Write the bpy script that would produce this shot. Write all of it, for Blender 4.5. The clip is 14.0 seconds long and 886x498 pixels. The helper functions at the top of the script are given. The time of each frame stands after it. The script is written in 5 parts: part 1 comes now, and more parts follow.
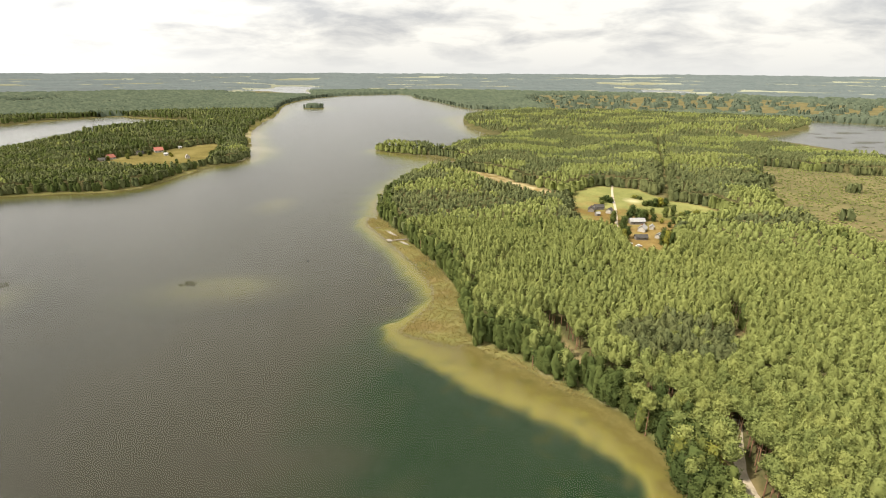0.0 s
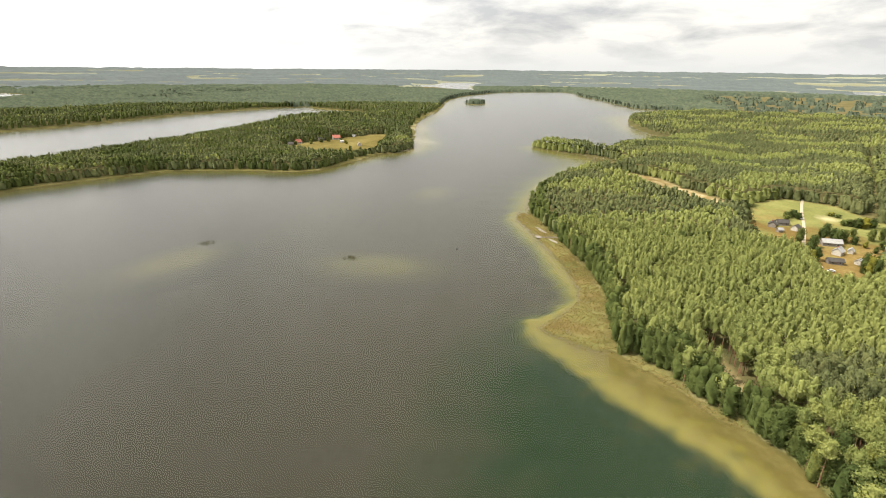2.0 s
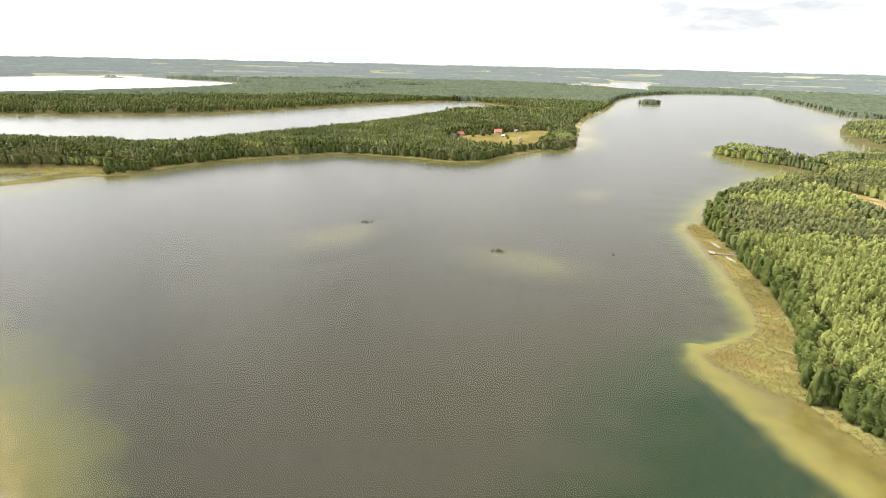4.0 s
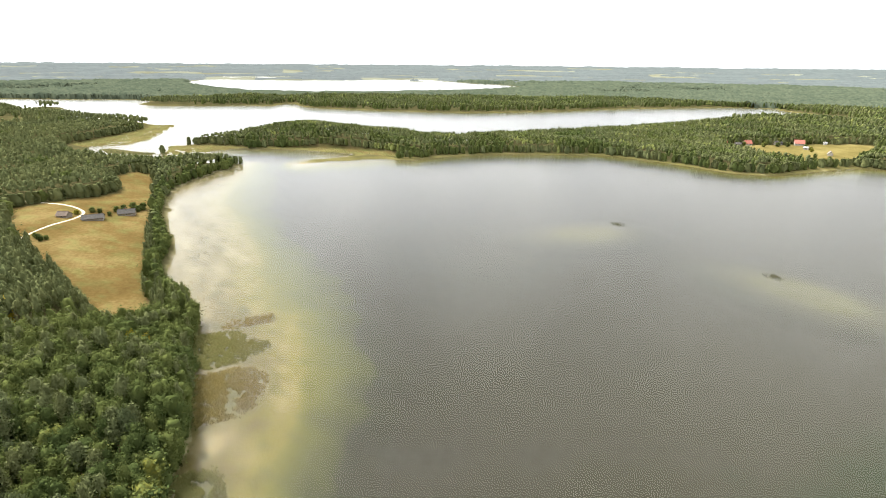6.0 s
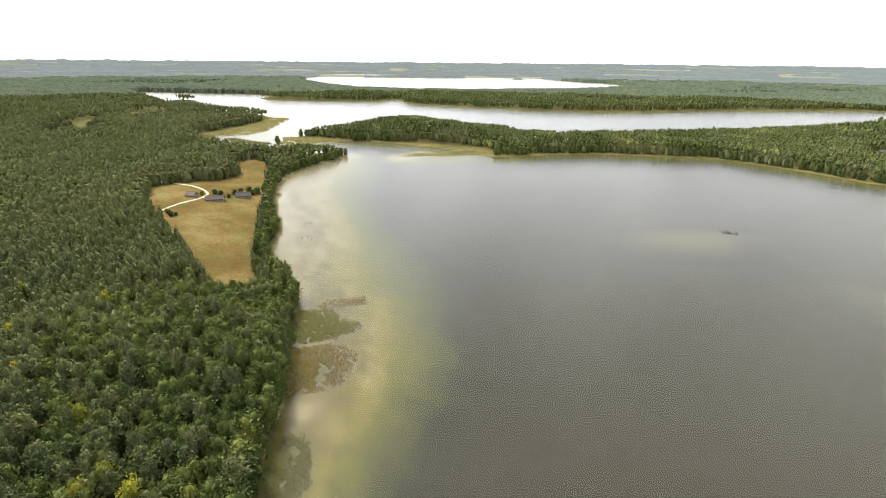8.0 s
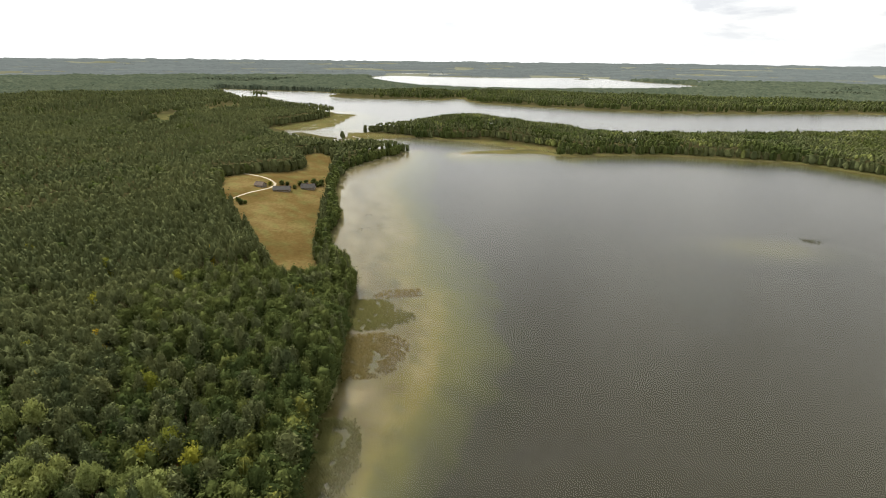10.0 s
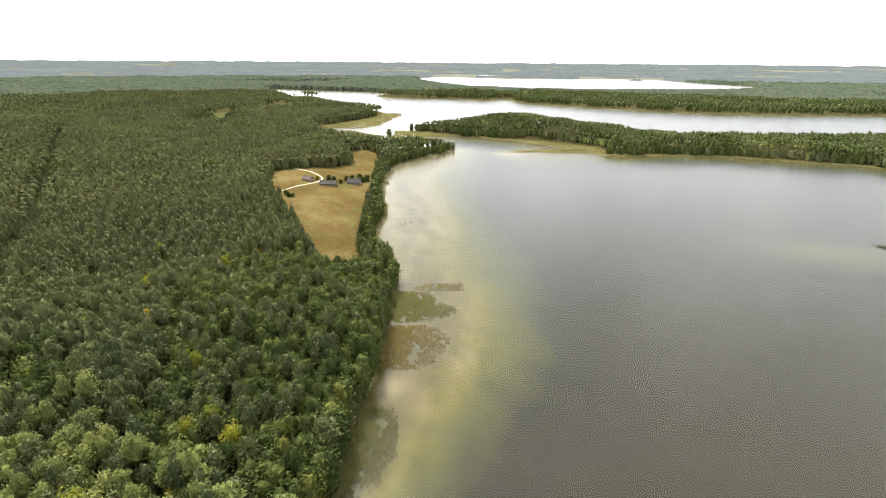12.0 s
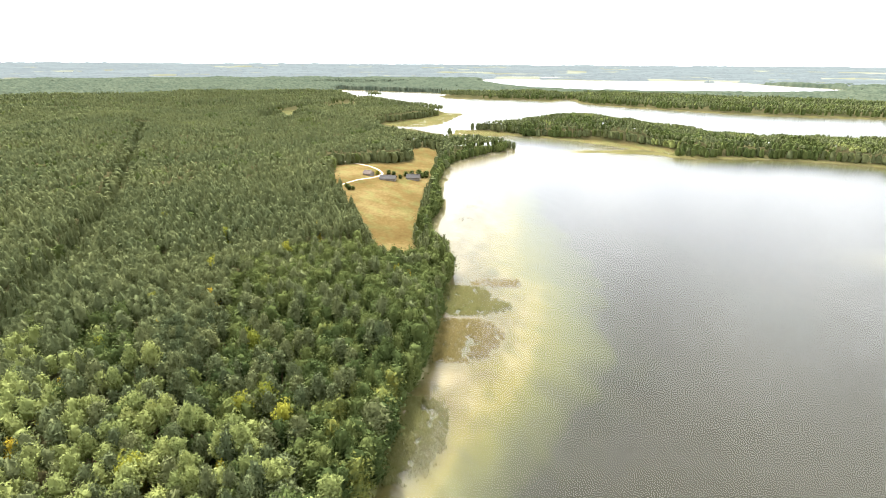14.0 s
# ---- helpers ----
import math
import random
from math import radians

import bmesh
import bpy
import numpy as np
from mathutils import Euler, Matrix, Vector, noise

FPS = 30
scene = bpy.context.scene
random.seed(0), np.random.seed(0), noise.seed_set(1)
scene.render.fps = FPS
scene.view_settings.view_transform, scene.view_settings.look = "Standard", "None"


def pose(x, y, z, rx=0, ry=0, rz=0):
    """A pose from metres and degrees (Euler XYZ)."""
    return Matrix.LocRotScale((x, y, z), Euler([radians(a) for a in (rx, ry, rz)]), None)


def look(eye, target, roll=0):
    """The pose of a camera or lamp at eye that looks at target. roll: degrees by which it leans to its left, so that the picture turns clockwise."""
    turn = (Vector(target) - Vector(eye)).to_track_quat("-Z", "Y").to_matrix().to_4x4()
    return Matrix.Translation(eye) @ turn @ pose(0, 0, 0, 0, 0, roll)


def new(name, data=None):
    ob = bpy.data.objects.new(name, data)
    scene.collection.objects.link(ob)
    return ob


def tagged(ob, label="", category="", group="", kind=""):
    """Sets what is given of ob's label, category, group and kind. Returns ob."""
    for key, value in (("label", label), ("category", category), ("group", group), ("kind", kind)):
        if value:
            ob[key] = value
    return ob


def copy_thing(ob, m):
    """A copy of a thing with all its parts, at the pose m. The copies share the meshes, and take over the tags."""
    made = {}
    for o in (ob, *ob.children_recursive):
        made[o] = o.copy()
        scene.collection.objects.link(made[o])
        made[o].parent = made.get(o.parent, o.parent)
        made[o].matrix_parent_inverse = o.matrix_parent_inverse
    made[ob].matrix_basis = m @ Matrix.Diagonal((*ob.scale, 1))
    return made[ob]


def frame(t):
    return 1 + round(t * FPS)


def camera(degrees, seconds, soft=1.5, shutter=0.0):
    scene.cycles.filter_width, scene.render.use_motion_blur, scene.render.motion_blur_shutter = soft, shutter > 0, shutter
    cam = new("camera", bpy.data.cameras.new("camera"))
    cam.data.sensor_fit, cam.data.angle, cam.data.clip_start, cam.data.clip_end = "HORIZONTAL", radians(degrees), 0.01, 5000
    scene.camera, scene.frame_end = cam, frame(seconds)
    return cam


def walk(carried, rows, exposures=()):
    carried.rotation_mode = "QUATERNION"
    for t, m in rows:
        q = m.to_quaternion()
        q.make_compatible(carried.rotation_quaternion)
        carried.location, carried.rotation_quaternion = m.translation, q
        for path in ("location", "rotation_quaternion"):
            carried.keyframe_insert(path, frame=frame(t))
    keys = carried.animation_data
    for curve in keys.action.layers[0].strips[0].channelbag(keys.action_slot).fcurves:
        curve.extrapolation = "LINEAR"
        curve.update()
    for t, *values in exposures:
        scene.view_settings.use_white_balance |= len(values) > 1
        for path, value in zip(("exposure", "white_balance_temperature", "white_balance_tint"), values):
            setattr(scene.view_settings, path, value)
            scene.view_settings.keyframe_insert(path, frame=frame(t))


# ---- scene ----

# ------------------------------------------------------------ camera
cam = camera(81.5, 14.0, soft=1.0)
# seconds, x, y, z, tilt from straight down, heading, lean
PATH = [
    (0, 0.00, 0.01, 110.01, 70.80, 0.00, 0.39),
    (0.5, -0.20, -0.02, 109.89, 70.66, 2.00, 0.38),
    (1, -0.50, -0.51, 109.49, 70.57, 5.94, 0.50),
    (1.5, -1.09, -0.69, 108.50, 70.52, 11.17, 0.54),
    (2, -1.51, -1.34, 108.04, 70.41, 17.01, 0.65),
    (2.2, -1.49, -1.07, 107.58, 70.37, 19.31, 0.63),
    (4.3, -6.10, 7.07, 101.52, 69.96, 38.45, 1.21),
    (4.5, -5.86, 6.31, 100.58, 70.02, 41.71, 1.00),
    (5, -5.33, 6.73, 98.11, 70.22, 50.10, 0.67),
    (5.5, -4.31, 6.87, 97.35, 70.19, 57.33, 0.58),
    (6, -3.70, 7.70, 96.99, 70.02, 63.21, 0.52),
    (6.5, -3.72, 7.96, 96.29, 69.95, 67.06, 0.50),
    (7, -4.10, 7.83, 95.50, 69.92, 69.39, 0.50),
    (7.5, -4.25, 8.02, 94.91, 69.85, 71.78, 0.44),
    (8, -3.56, 8.17, 94.71, 69.80, 74.09, 0.52),
    (10.5, -4.41, 8.34, 90.95, 69.78, 82.10, 0.53),
    (11, -5.28, 8.52, 89.65, 69.86, 83.29, 0.46),
    (11.5, -5.40, 8.06, 88.97, 69.84, 84.57, 0.49),
    (12, -5.60, 8.39, 88.07, 69.88, 85.92, 0.43),
    (12.5, -6.74, 8.19, 86.48, 69.95, 87.32, 0.34),
    (13, -6.96, 7.70, 85.92, 69.92, 88.91, 0.57),
    (13.5, -6.98, 7.97, 85.20, 69.93, 91.02, 0.59),
    (14, -7.89, 8.02, 83.49, 70.10, 92.53, 0.36),
]
EXPOSURES = [(0, 0.52, 6550, 10), (2.2, 0.58, 6500, 10), (4.5, 1.06, 6200, 11), (5.5, 1.15, 6120, 11), (7.5, 1.1, 6020, 11), (8.2, 0.7, 6100, 11), (10.3, 0.25, 6250, 10), (11.0, 0.35, 6250, 10), (12.0, 0.9, 6050, 11), (13.0, 1.46, 5900, 12), (14.0, 1.69, 5850, 12)]
walk(cam, [(t, pose(x, y, z, a, 0, b) @ pose(0, 0, 0, 0, 0, c)) for t, x, y, z, a, b, c in PATH], EXPOSURES)

# ------------------------------------------------------------ light
SUN_AZ, SUN_EL = radians(246), radians(52)   # clockwise from +y
SUN_DIR = Vector((math.sin(SUN_AZ) * math.cos(SUN_EL), math.cos(SUN_AZ) * math.cos(SUN_EL), math.sin(SUN_EL)))
sun_data = bpy.data.lights.new("sun", "SUN")
sun_data.energy, sun_data.angle, sun_data.color = 5.0, radians(1.0), (1.0, 0.93, 0.80)
sun = new("sun", sun_data)
sun.matrix_world = look(SUN_DIR * 2000, (0, 0, 0))


def nodes_of(tree):
    """Short way to add and link nodes."""
    def add(kind, **props):
        n = tree.nodes.new(kind)
        for key, value in props.items():
            if key in n.inputs.keys():
                n.inputs[key].default_value = value
            else:
                setattr(n, key, value)
        return n
    return add, tree.links.new


world = bpy.data.worlds.new("world")
scene.world = world
world.use_nodes = True
wt = world.node_tree
wt.nodes.clear()
add, link = nodes_of(wt)
sky = add("ShaderNodeTexSky", sky_type="NISHITA", sun_disc=False, sun_elevation=SUN_EL, sun_rotation=SUN_AZ, dust_density=3.0)
co = add("ShaderNodeTexCoord")
sep = add("ShaderNodeSeparateXYZ")
link(co.outputs["Generated"], sep.inputs[0])
lift = add("ShaderNodeMath", operation="MAXIMUM")
lift.inputs[1].default_value = 0.0
link(sep.outputs["Z"], lift.inputs[0])
lift2 = add("ShaderNodeMath", operation="ADD")
lift2.inputs[1].default_value = 0.24
link(lift.outputs[0], lift2.inputs[0])
flat = add("ShaderNodeVectorMath", operation="DIVIDE")
comb = add("ShaderNodeCombineXYZ")
for ax in "XYZ":
    link(lift2.outputs[0], comb.inputs[ax])
link(co.outputs["Generated"], flat.inputs[0])
link(comb.outputs[0], flat.inputs[1])
cl = add("ShaderNodeTexNoise", Scale=2.1, Detail=9.0, Roughness=0.56, Distortion=0.25)
link(flat.outputs[0], cl.inputs["Vector"])
shade = add("ShaderNodeValToRGB")
shade.color_ramp.elements[0].position, shade.color_ramp.elements[0].color = 0.44, (10.6, 10.3, 9.5, 1)
shade.color_ramp.elements[1].position, shade.color_ramp.elements[1].color = 0.66, (6.2, 6.2, 6.2, 1)
link(cl.outputs["Fac"], shade.inputs[0])
# whiter towards the horizon, brighter towards the sun
hz = add("ShaderNodeMapRange")
hz.inputs["From Min"].default_value, hz.inputs["From Max"].default_value = 0.0, 0.06
hz.inputs["To Min"].default_value, hz.inputs["To Max"].default_value = 0.9, 0.0
link(sep.outputs["Z"], hz.inputs["Value"])
mixh = add("ShaderNodeMix", data_type="RGBA")
mixh.inputs["B"].default_value = (8.8, 8.8, 8.5, 1)
link(hz.outputs[0], mixh.inputs["Factor"])
link(shade.outputs[0], mixh.inputs["A"])
dot = add("ShaderNodeVectorMath", operation="DOT_PRODUCT")
dot.inputs[1].default_value = SUN_DIR
link(co.outputs["Generated"], dot.inputs[0])
glow = add("ShaderNodeMapRange")
glow.inputs["From Min"].default_value, glow.inputs["From Max"].default_value = -0.1, 1.0
glow.inputs["To Min"].default_value, glow.inputs["To Max"].default_value = 0.84, 2.05
link(dot.outputs["Value"], glow.inputs["Value"])
mulg = add("ShaderNodeVectorMath", operation="SCALE")
link(mixh.outputs["Result"], mulg.inputs[0])
link(glow.outputs[0], mulg.inputs["Scale"])
mixs = add("ShaderNodeMix", data_type="RGBA", Factor=0.88)
mixs.inputs["Factor"].default_value = 0.88
link(sky.outputs[0], mixs.inputs["A"])
link(mulg.outputs[0], mixs.inputs["B"])
bg = add("ShaderNodeBackground", Strength=0.09)
link(mixs.outputs["Result"], bg.inputs["Color"])
wo = add("ShaderNodeOutputWorld")
link(bg.outputs[0], wo.inputs["Surface"])


# ------------------------------------------------------------ materials
def material(name):
    m = bpy.data.materials.new(name)
    m.use_nodes = True
    m.node_tree.nodes.clear()
    return m, *nodes_of(m.node_tree)


def ramp(add, stops):
    r = add("ShaderNodeValToRGB")
    e = r.color_ramp.elements
    while len(e) < len(stops):
        e.new(0.5)
    for k, (at, col) in enumerate(stops):
        e[k].position, e[k].color = at, (*col, 1)
    return r


def plain(name, dark, light, scale=1.0, rough=0.7, metal=0.0, bump=0.3, stretch=(1, 1, 1)):
    """A surface of two tones at two scales with fine relief."""
    m, add, link = material(name)
    tc = add("ShaderNodeTexCoord")
    mp = add("ShaderNodeMapping")
    mp.inputs["Scale"].default_value = stretch
    link(tc.outputs["Object"], mp.inputs[0])
    n1 = add("ShaderNodeTexNoise", Scale=scale, Detail=6.0, Roughness=0.6)
    n2 = add("ShaderNodeTexNoise", Scale=scale * 9, Detail=3.0)
    link(mp.outputs[0], n1.inputs["Vector"])
    link(mp.outputs[0], n2.inputs["Vector"])
    mx = add("ShaderNodeMath", operation="MULTIPLY_ADD")
    mx.inputs[1].default_value = 0.35
    link(n2.outputs["Fac"], mx.inputs[0])
    link(n1.outputs["Fac"], mx.inputs[2])
    r = ramp(add, [(0.45, dark), (0.85, light)])
    link(mx.outputs[0], r.inputs[0])
    b = add("ShaderNodeBump", Strength=bump, Distance=0.05)
    link(n2.outputs["Fac"], b.inputs["Height"])
    p = add("ShaderNodeBsdfPrincipled", Roughness=rough, Metallic=metal)
    link(r.outputs[0], p.inputs["Base Color"])
    link(b.outputs[0], p.inputs["Normal"])
    o = add("ShaderNodeOutputMaterial")
    link(p.outputs[0], o.inputs[0])
    return m


def foliage(name, stops, through_light=0.3, haze=0.0, single=False):
    """Leaves or needles; the tone varies from tree to tree and in larger drifts."""
    m, add, link = material(name)
    at = add("ShaderNodeAttribute", attribute_name="tint")
    oi = add("ShaderNodeObjectInfo")
    geo = add("ShaderNodeNewGeometry")
    big = add("ShaderNodeTexNoise", Scale=0.012, Detail=2.0)
    fine = add("ShaderNodeTexNoise", Scale=0.9, Detail=2.0)
    link(geo.outputs["Position"], big.inputs["Vector"])
    link(geo.outputs["Position"], fine.inputs["Vector"])
    s2 = add("ShaderNodeMath", operation="MULTIPLY_ADD")
    s2.inputs[1].default_value = 0.5
    link(oi.outputs["Random"] if single else at.outputs["Fac"], s2.inputs[0])
    b1 = add("ShaderNodeMath", operation="MULTIPLY_ADD")
    b1.inputs[1].default_value, b1.inputs[2].default_value = 0.5, 0.0
    link(big.outputs["Fac"], b1.inputs[0])
    b2 = add("ShaderNodeMath", operation="MULTIPLY_ADD")
    b2.inputs[1].default_value = 0.25
    link(fine.outputs["Fac"], b2.inputs[0])
    link(b1.outputs[0], b2.inputs[2])
    link(b2.outputs[0], s2.inputs[2])
    r = ramp(add, stops)
    link(s2.outputs[0], r.inputs[0])
    d = add("ShaderNodeBsdfDiffuse", Roughness=0.5)
    t = add("ShaderNodeBsdfTranslucent")
    link(r.outputs[0], d.inputs["Color"])
    link(r.outputs[0], t.inputs["Color"])
    mx = add("ShaderNodeMixShader", Fac=through_light)
    mx.inputs[0].default_value = through_light
    link(d.outputs[0], mx.inputs[1])
    link(t.outputs[0], mx.inputs[2])
    o = add("ShaderNodeOutputMaterial")
    last = mx
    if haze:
        # haze over the far backdrop, put in as an even glow
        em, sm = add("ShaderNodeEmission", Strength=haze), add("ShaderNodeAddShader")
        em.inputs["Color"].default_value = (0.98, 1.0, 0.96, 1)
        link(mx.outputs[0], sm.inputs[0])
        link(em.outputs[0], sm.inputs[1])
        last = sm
    link(last.outputs[0], o.inputs[0])
    return m


PINE_TONES = [(0.2, (0.150, 0.178, 0.060)), (0.5, (0.212, 0.240, 0.078)), (0.85, (0.29, 0.308, 0.098))]
LEAF_TONES = [(0.2, (0.040, 0.058, 0.021)), (0.5, (0.070, 0.092, 0.029)), (0.80, (0.124, 0.142, 0.042)), (0.95, (0.25, 0.23, 0.035))]
DARK_TONES = [(0.2, (0.064, 0.081, 0.038)), (0.5, (0.101, 0.117, 0.051)), (0.85, (0.154, 0.162, 0.065))]
PINE, PINE_ONE = foliage("pine_needles", PINE_TONES, 0.36), foliage("pine_needles_tree", PINE_TONES, 0.36, single=True)
LEAF, LEAF_ONE = foliage("broad_leaves", LEAF_TONES, 0.28), foliage("broad_leaves_tree", LEAF_TONES, 0.28, single=True)
DARK, DARK_ONE = foliage("dark_needles", DARK_TONES, 0.2), foliage("dark_needles_tree", DARK_TONES, 0.2, single=True)
LIME = foliage("yellow_green_leaves", [(0.2, (0.16, 0.18, 0.03)), (0.9, (0.30, 0.29, 0.04))], 0.35, single=True)
GOLD = foliage("autumn_leaves", [(0.2, (0.34, 0.32, 0.03)), (0.9, (0.50, 0.36, 0.04))], 0.35, single=True)
# far foliage is lightened and greyed in its colour to imitate haze
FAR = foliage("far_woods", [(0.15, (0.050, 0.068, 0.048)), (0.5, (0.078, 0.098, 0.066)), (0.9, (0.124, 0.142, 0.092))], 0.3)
# haze is painted into the distant woods: blue-grey tones plus emission
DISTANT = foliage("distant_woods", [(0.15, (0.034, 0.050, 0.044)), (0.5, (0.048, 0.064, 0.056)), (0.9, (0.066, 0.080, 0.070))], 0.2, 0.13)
REED = foliage("reed_blades", [(0.15, (0.16, 0.14, 0.048)), (0.5, (0.24, 0.20, 0.072)), (0.9, (0.34, 0.27, 0.10))], 0.4)
BARK = plain("pine_bark", (0.10, 0.055, 0.03), (0.24, 0.13, 0.07), 2.0, 0.9)
OLD_WOOD = plain("grey_boards", (0.10, 0.085, 0.07), (0.26, 0.23, 0.19), 1.5, 0.85, stretch=(6, 6, 1))
PALE_WALL = plain("pale_render", (0.30, 0.27, 0.225), (0.45, 0.42, 0.36), 0.6, 0.85)
GREY_ROOF = plain("fibre_cement_sheet", (0.028, 0.026, 0.023), (0.066, 0.060, 0.053), 0.8, 1.0)
PALE_ROOF = plain("pale_sheet_roof", (0.18, 0.176, 0.168), (0.30, 0.294, 0.28), 0.7, 0.6)
RED_ROOF = plain("red_tiles", (0.22, 0.065, 0.045), (0.36, 0.12, 0.08), 1.2, 0.75)
WHITE_PAINT = plain("white_paint", (0.50, 0.49, 0.47), (0.68, 0.67, 0.65), 1.0, 0.45)
DARK_GLASS = plain("dark_glass", (0.02, 0.025, 0.03), (0.05, 0.055, 0.06), 1.0, 0.08, bump=0.0)
TRACK = plain("dusty_track", (0.25, 0.205, 0.14), (0.38, 0.325, 0.235), 0.5, 0.95)


def ground_material():
    m, add, link = material("ground_cover")
    geo = add("ShaderNodeNewGeometry")
    sp = add("ShaderNodeSeparateXYZ")
    link(geo.outputs["Position"], sp.inputs[0])
    n1 = add("ShaderNodeTexNoise", Scale=0.03, Detail=8.0, Roughness=0.62)
    n2 = add("ShaderNodeTexNoise", Scale=0.6, Detail=6.0, Roughness=0.65)
    link(geo.outputs["Position"], n1.inputs["Vector"])
    link(geo.outputs["Position"], n2.inputs["Vector"])
    both = add("ShaderNodeMath", operation="MULTIPLY_ADD")
    both.inputs[1].default_value = 0.5
    link(n2.outputs["Fac"], both.inputs[0])
    link(n1.outputs["Fac"], both.inputs[2])
    floor_c = ramp(add, [(0.5, (0.045, 0.050, 0.020)), (1.0, (0.13, 0.11, 0.05))])
    dry = ramp(add, [(0.5, (0.092, 0.062, 0.020)), (0.75, (0.142, 0.098, 0.034)), (1.0, (0.22, 0.165, 0.068))])
    green = ramp(add, [(0.5, (0.085, 0.10, 0.032)), (1.0, (0.20, 0.20, 0.07))])
    sand = ramp(add, [(0.5, (0.28, 0.235, 0.125)), (1.0, (0.47, 0.42, 0.27))])
    for r in (floor_c, dry, green, sand):
        link(both.outputs[0], r.inputs[0])
    at = add("ShaderNodeAttribute", attribute_name="cover")
    sc = add("ShaderNodeSeparateColor")
    link(at.outputs["Color"], sc.inputs[0])
    last = floor_c.outputs[0]
    for r, ch in ((dry, "Red"), (green, "Green"), (sand, "Blue")):
        mx = add("ShaderNodeMix", data_type="RGBA")
        link(sc.outputs[ch], mx.inputs["Factor"])
        link(last, mx.inputs["A"])
        link(r.outputs[0], mx.inputs["B"])
        last = mx.outputs["Result"]
    # distant ground is mixed to a pale tone that imitates haze
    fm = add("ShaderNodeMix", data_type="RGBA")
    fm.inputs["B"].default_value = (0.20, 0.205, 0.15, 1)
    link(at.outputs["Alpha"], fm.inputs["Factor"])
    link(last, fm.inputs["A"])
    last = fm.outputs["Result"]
    ha = add("ShaderNodeAttribute", attribute_name="heath")
    hm = add("ShaderNodeMix", data_type="RGBA")
    heath = ramp(add, [(0.5, (0.070, 0.064, 0.030)), (0.75, (0.100, 0.086, 0.042)), (1.0, (0.14, 0.115, 0.058))])
    link(both.outputs[0], heath.inputs[0])
    link(ha.outputs["Fac"], hm.inputs["Factor"])
    link(last, hm.inputs["A"])
    link(heath.outputs[0], hm.inputs["B"])
    last = hm.outputs["Result"]
    # lake bed: sand, weed, dark mud; darkening for light lost in deep water painted in
    wob = add("ShaderNodeMath", operation="MULTIPLY_ADD")
    wob.inputs[1].default_value = 0.8
    n3 = add("ShaderNodeTexNoise", Scale=0.11, Detail=5.0, Roughness=0.6)
    link(geo.outputs["Position"], n3.inputs["Vector"])
    mott = add("ShaderNodeMath", operation="MULTIPLY_ADD")
    mott.inputs[1].default_value = 0.9
    link(n3.outputs["Fac"], mott.inputs[0])
    link(both.outputs[0], mott.inputs[2])
    link(mott.outputs[0], wob.inputs[0])
    link(sp.outputs["Z"], wob.inputs[2])
    dp = add("ShaderNodeMapRange")
    dp.inputs["From Min"].default_value, dp.inputs["From Max"].default_value = -6.04, 0.96
    link(wob.outputs[0], dp.inputs["Value"])
    bed = ramp(add, [(0.0, (0.050, 0.050, 0.038)), (0.45, (0.052, 0.055, 0.037)), (0.58, (0.078, 0.086, 0.042)), (0.70, (0.112, 0.122, 0.046)), (0.81, (0.150, 0.152, 0.042)),
                     (0.88, (0.20, 0.187, 0.054)), (0.94, (0.135, 0.118, 0.044)), (1.0, (0.22, 0.19, 0.086))])
    link(dp.outputs[0], bed.inputs[0])
    wd = add("ShaderNodeMix", data_type="RGBA")
    wd.inputs["B"].default_value = (0.085, 0.092, 0.034, 1)
    link(sc.outputs["Green"], wd.inputs["Factor"])
    sw = add("ShaderNodeMix", data_type="RGBA")
    link(sc.outputs["Blue"], sw.inputs["Factor"])
    # dark green tint over the deep bed off the eastern shore
    gw = add("ShaderNodeMix", data_type="RGBA")
    gw.inputs["B"].default_value = (0.014, 0.034, 0.012, 1)
    link(ha.outputs["Fac"], gw.inputs["Factor"])
    link(bed.outputs[0], gw.inputs["A"])
    link(gw.outputs["Result"], sw.inputs["A"])
    link(sand.outputs[0], sw.inputs["B"])
    link(sw.outputs["Result"], wd.inputs["A"])
    under = add("ShaderNodeMapRange")
    under.inputs["From Min"].default_value, under.inputs["From Max"].default_value = -0.25, 0.06
    link(sp.outputs["Z"], under.inputs["Value"])
    fin = add("ShaderNodeMix", data_type="RGBA")
    link(under.outputs[0], fin.inputs["Factor"])
    link(wd.outputs["Result"], fin.inputs["A"])
    link(last, fin.inputs["B"])
    bp = add("ShaderNodeBump", Strength=0.5, Distance=0.3)
    link(n2.outputs["Fac"], bp.inputs["Height"])
    p = add("ShaderNodeBsdfDiffuse", Roughness=0.8)
    link(fin.outputs["Result"], p.inputs["Color"])
    link(bp.outputs[0], p.inputs["Normal"])
    o = add("ShaderNodeOutputMaterial")
    link(p.outputs[0], o.inputs[0])
    return m


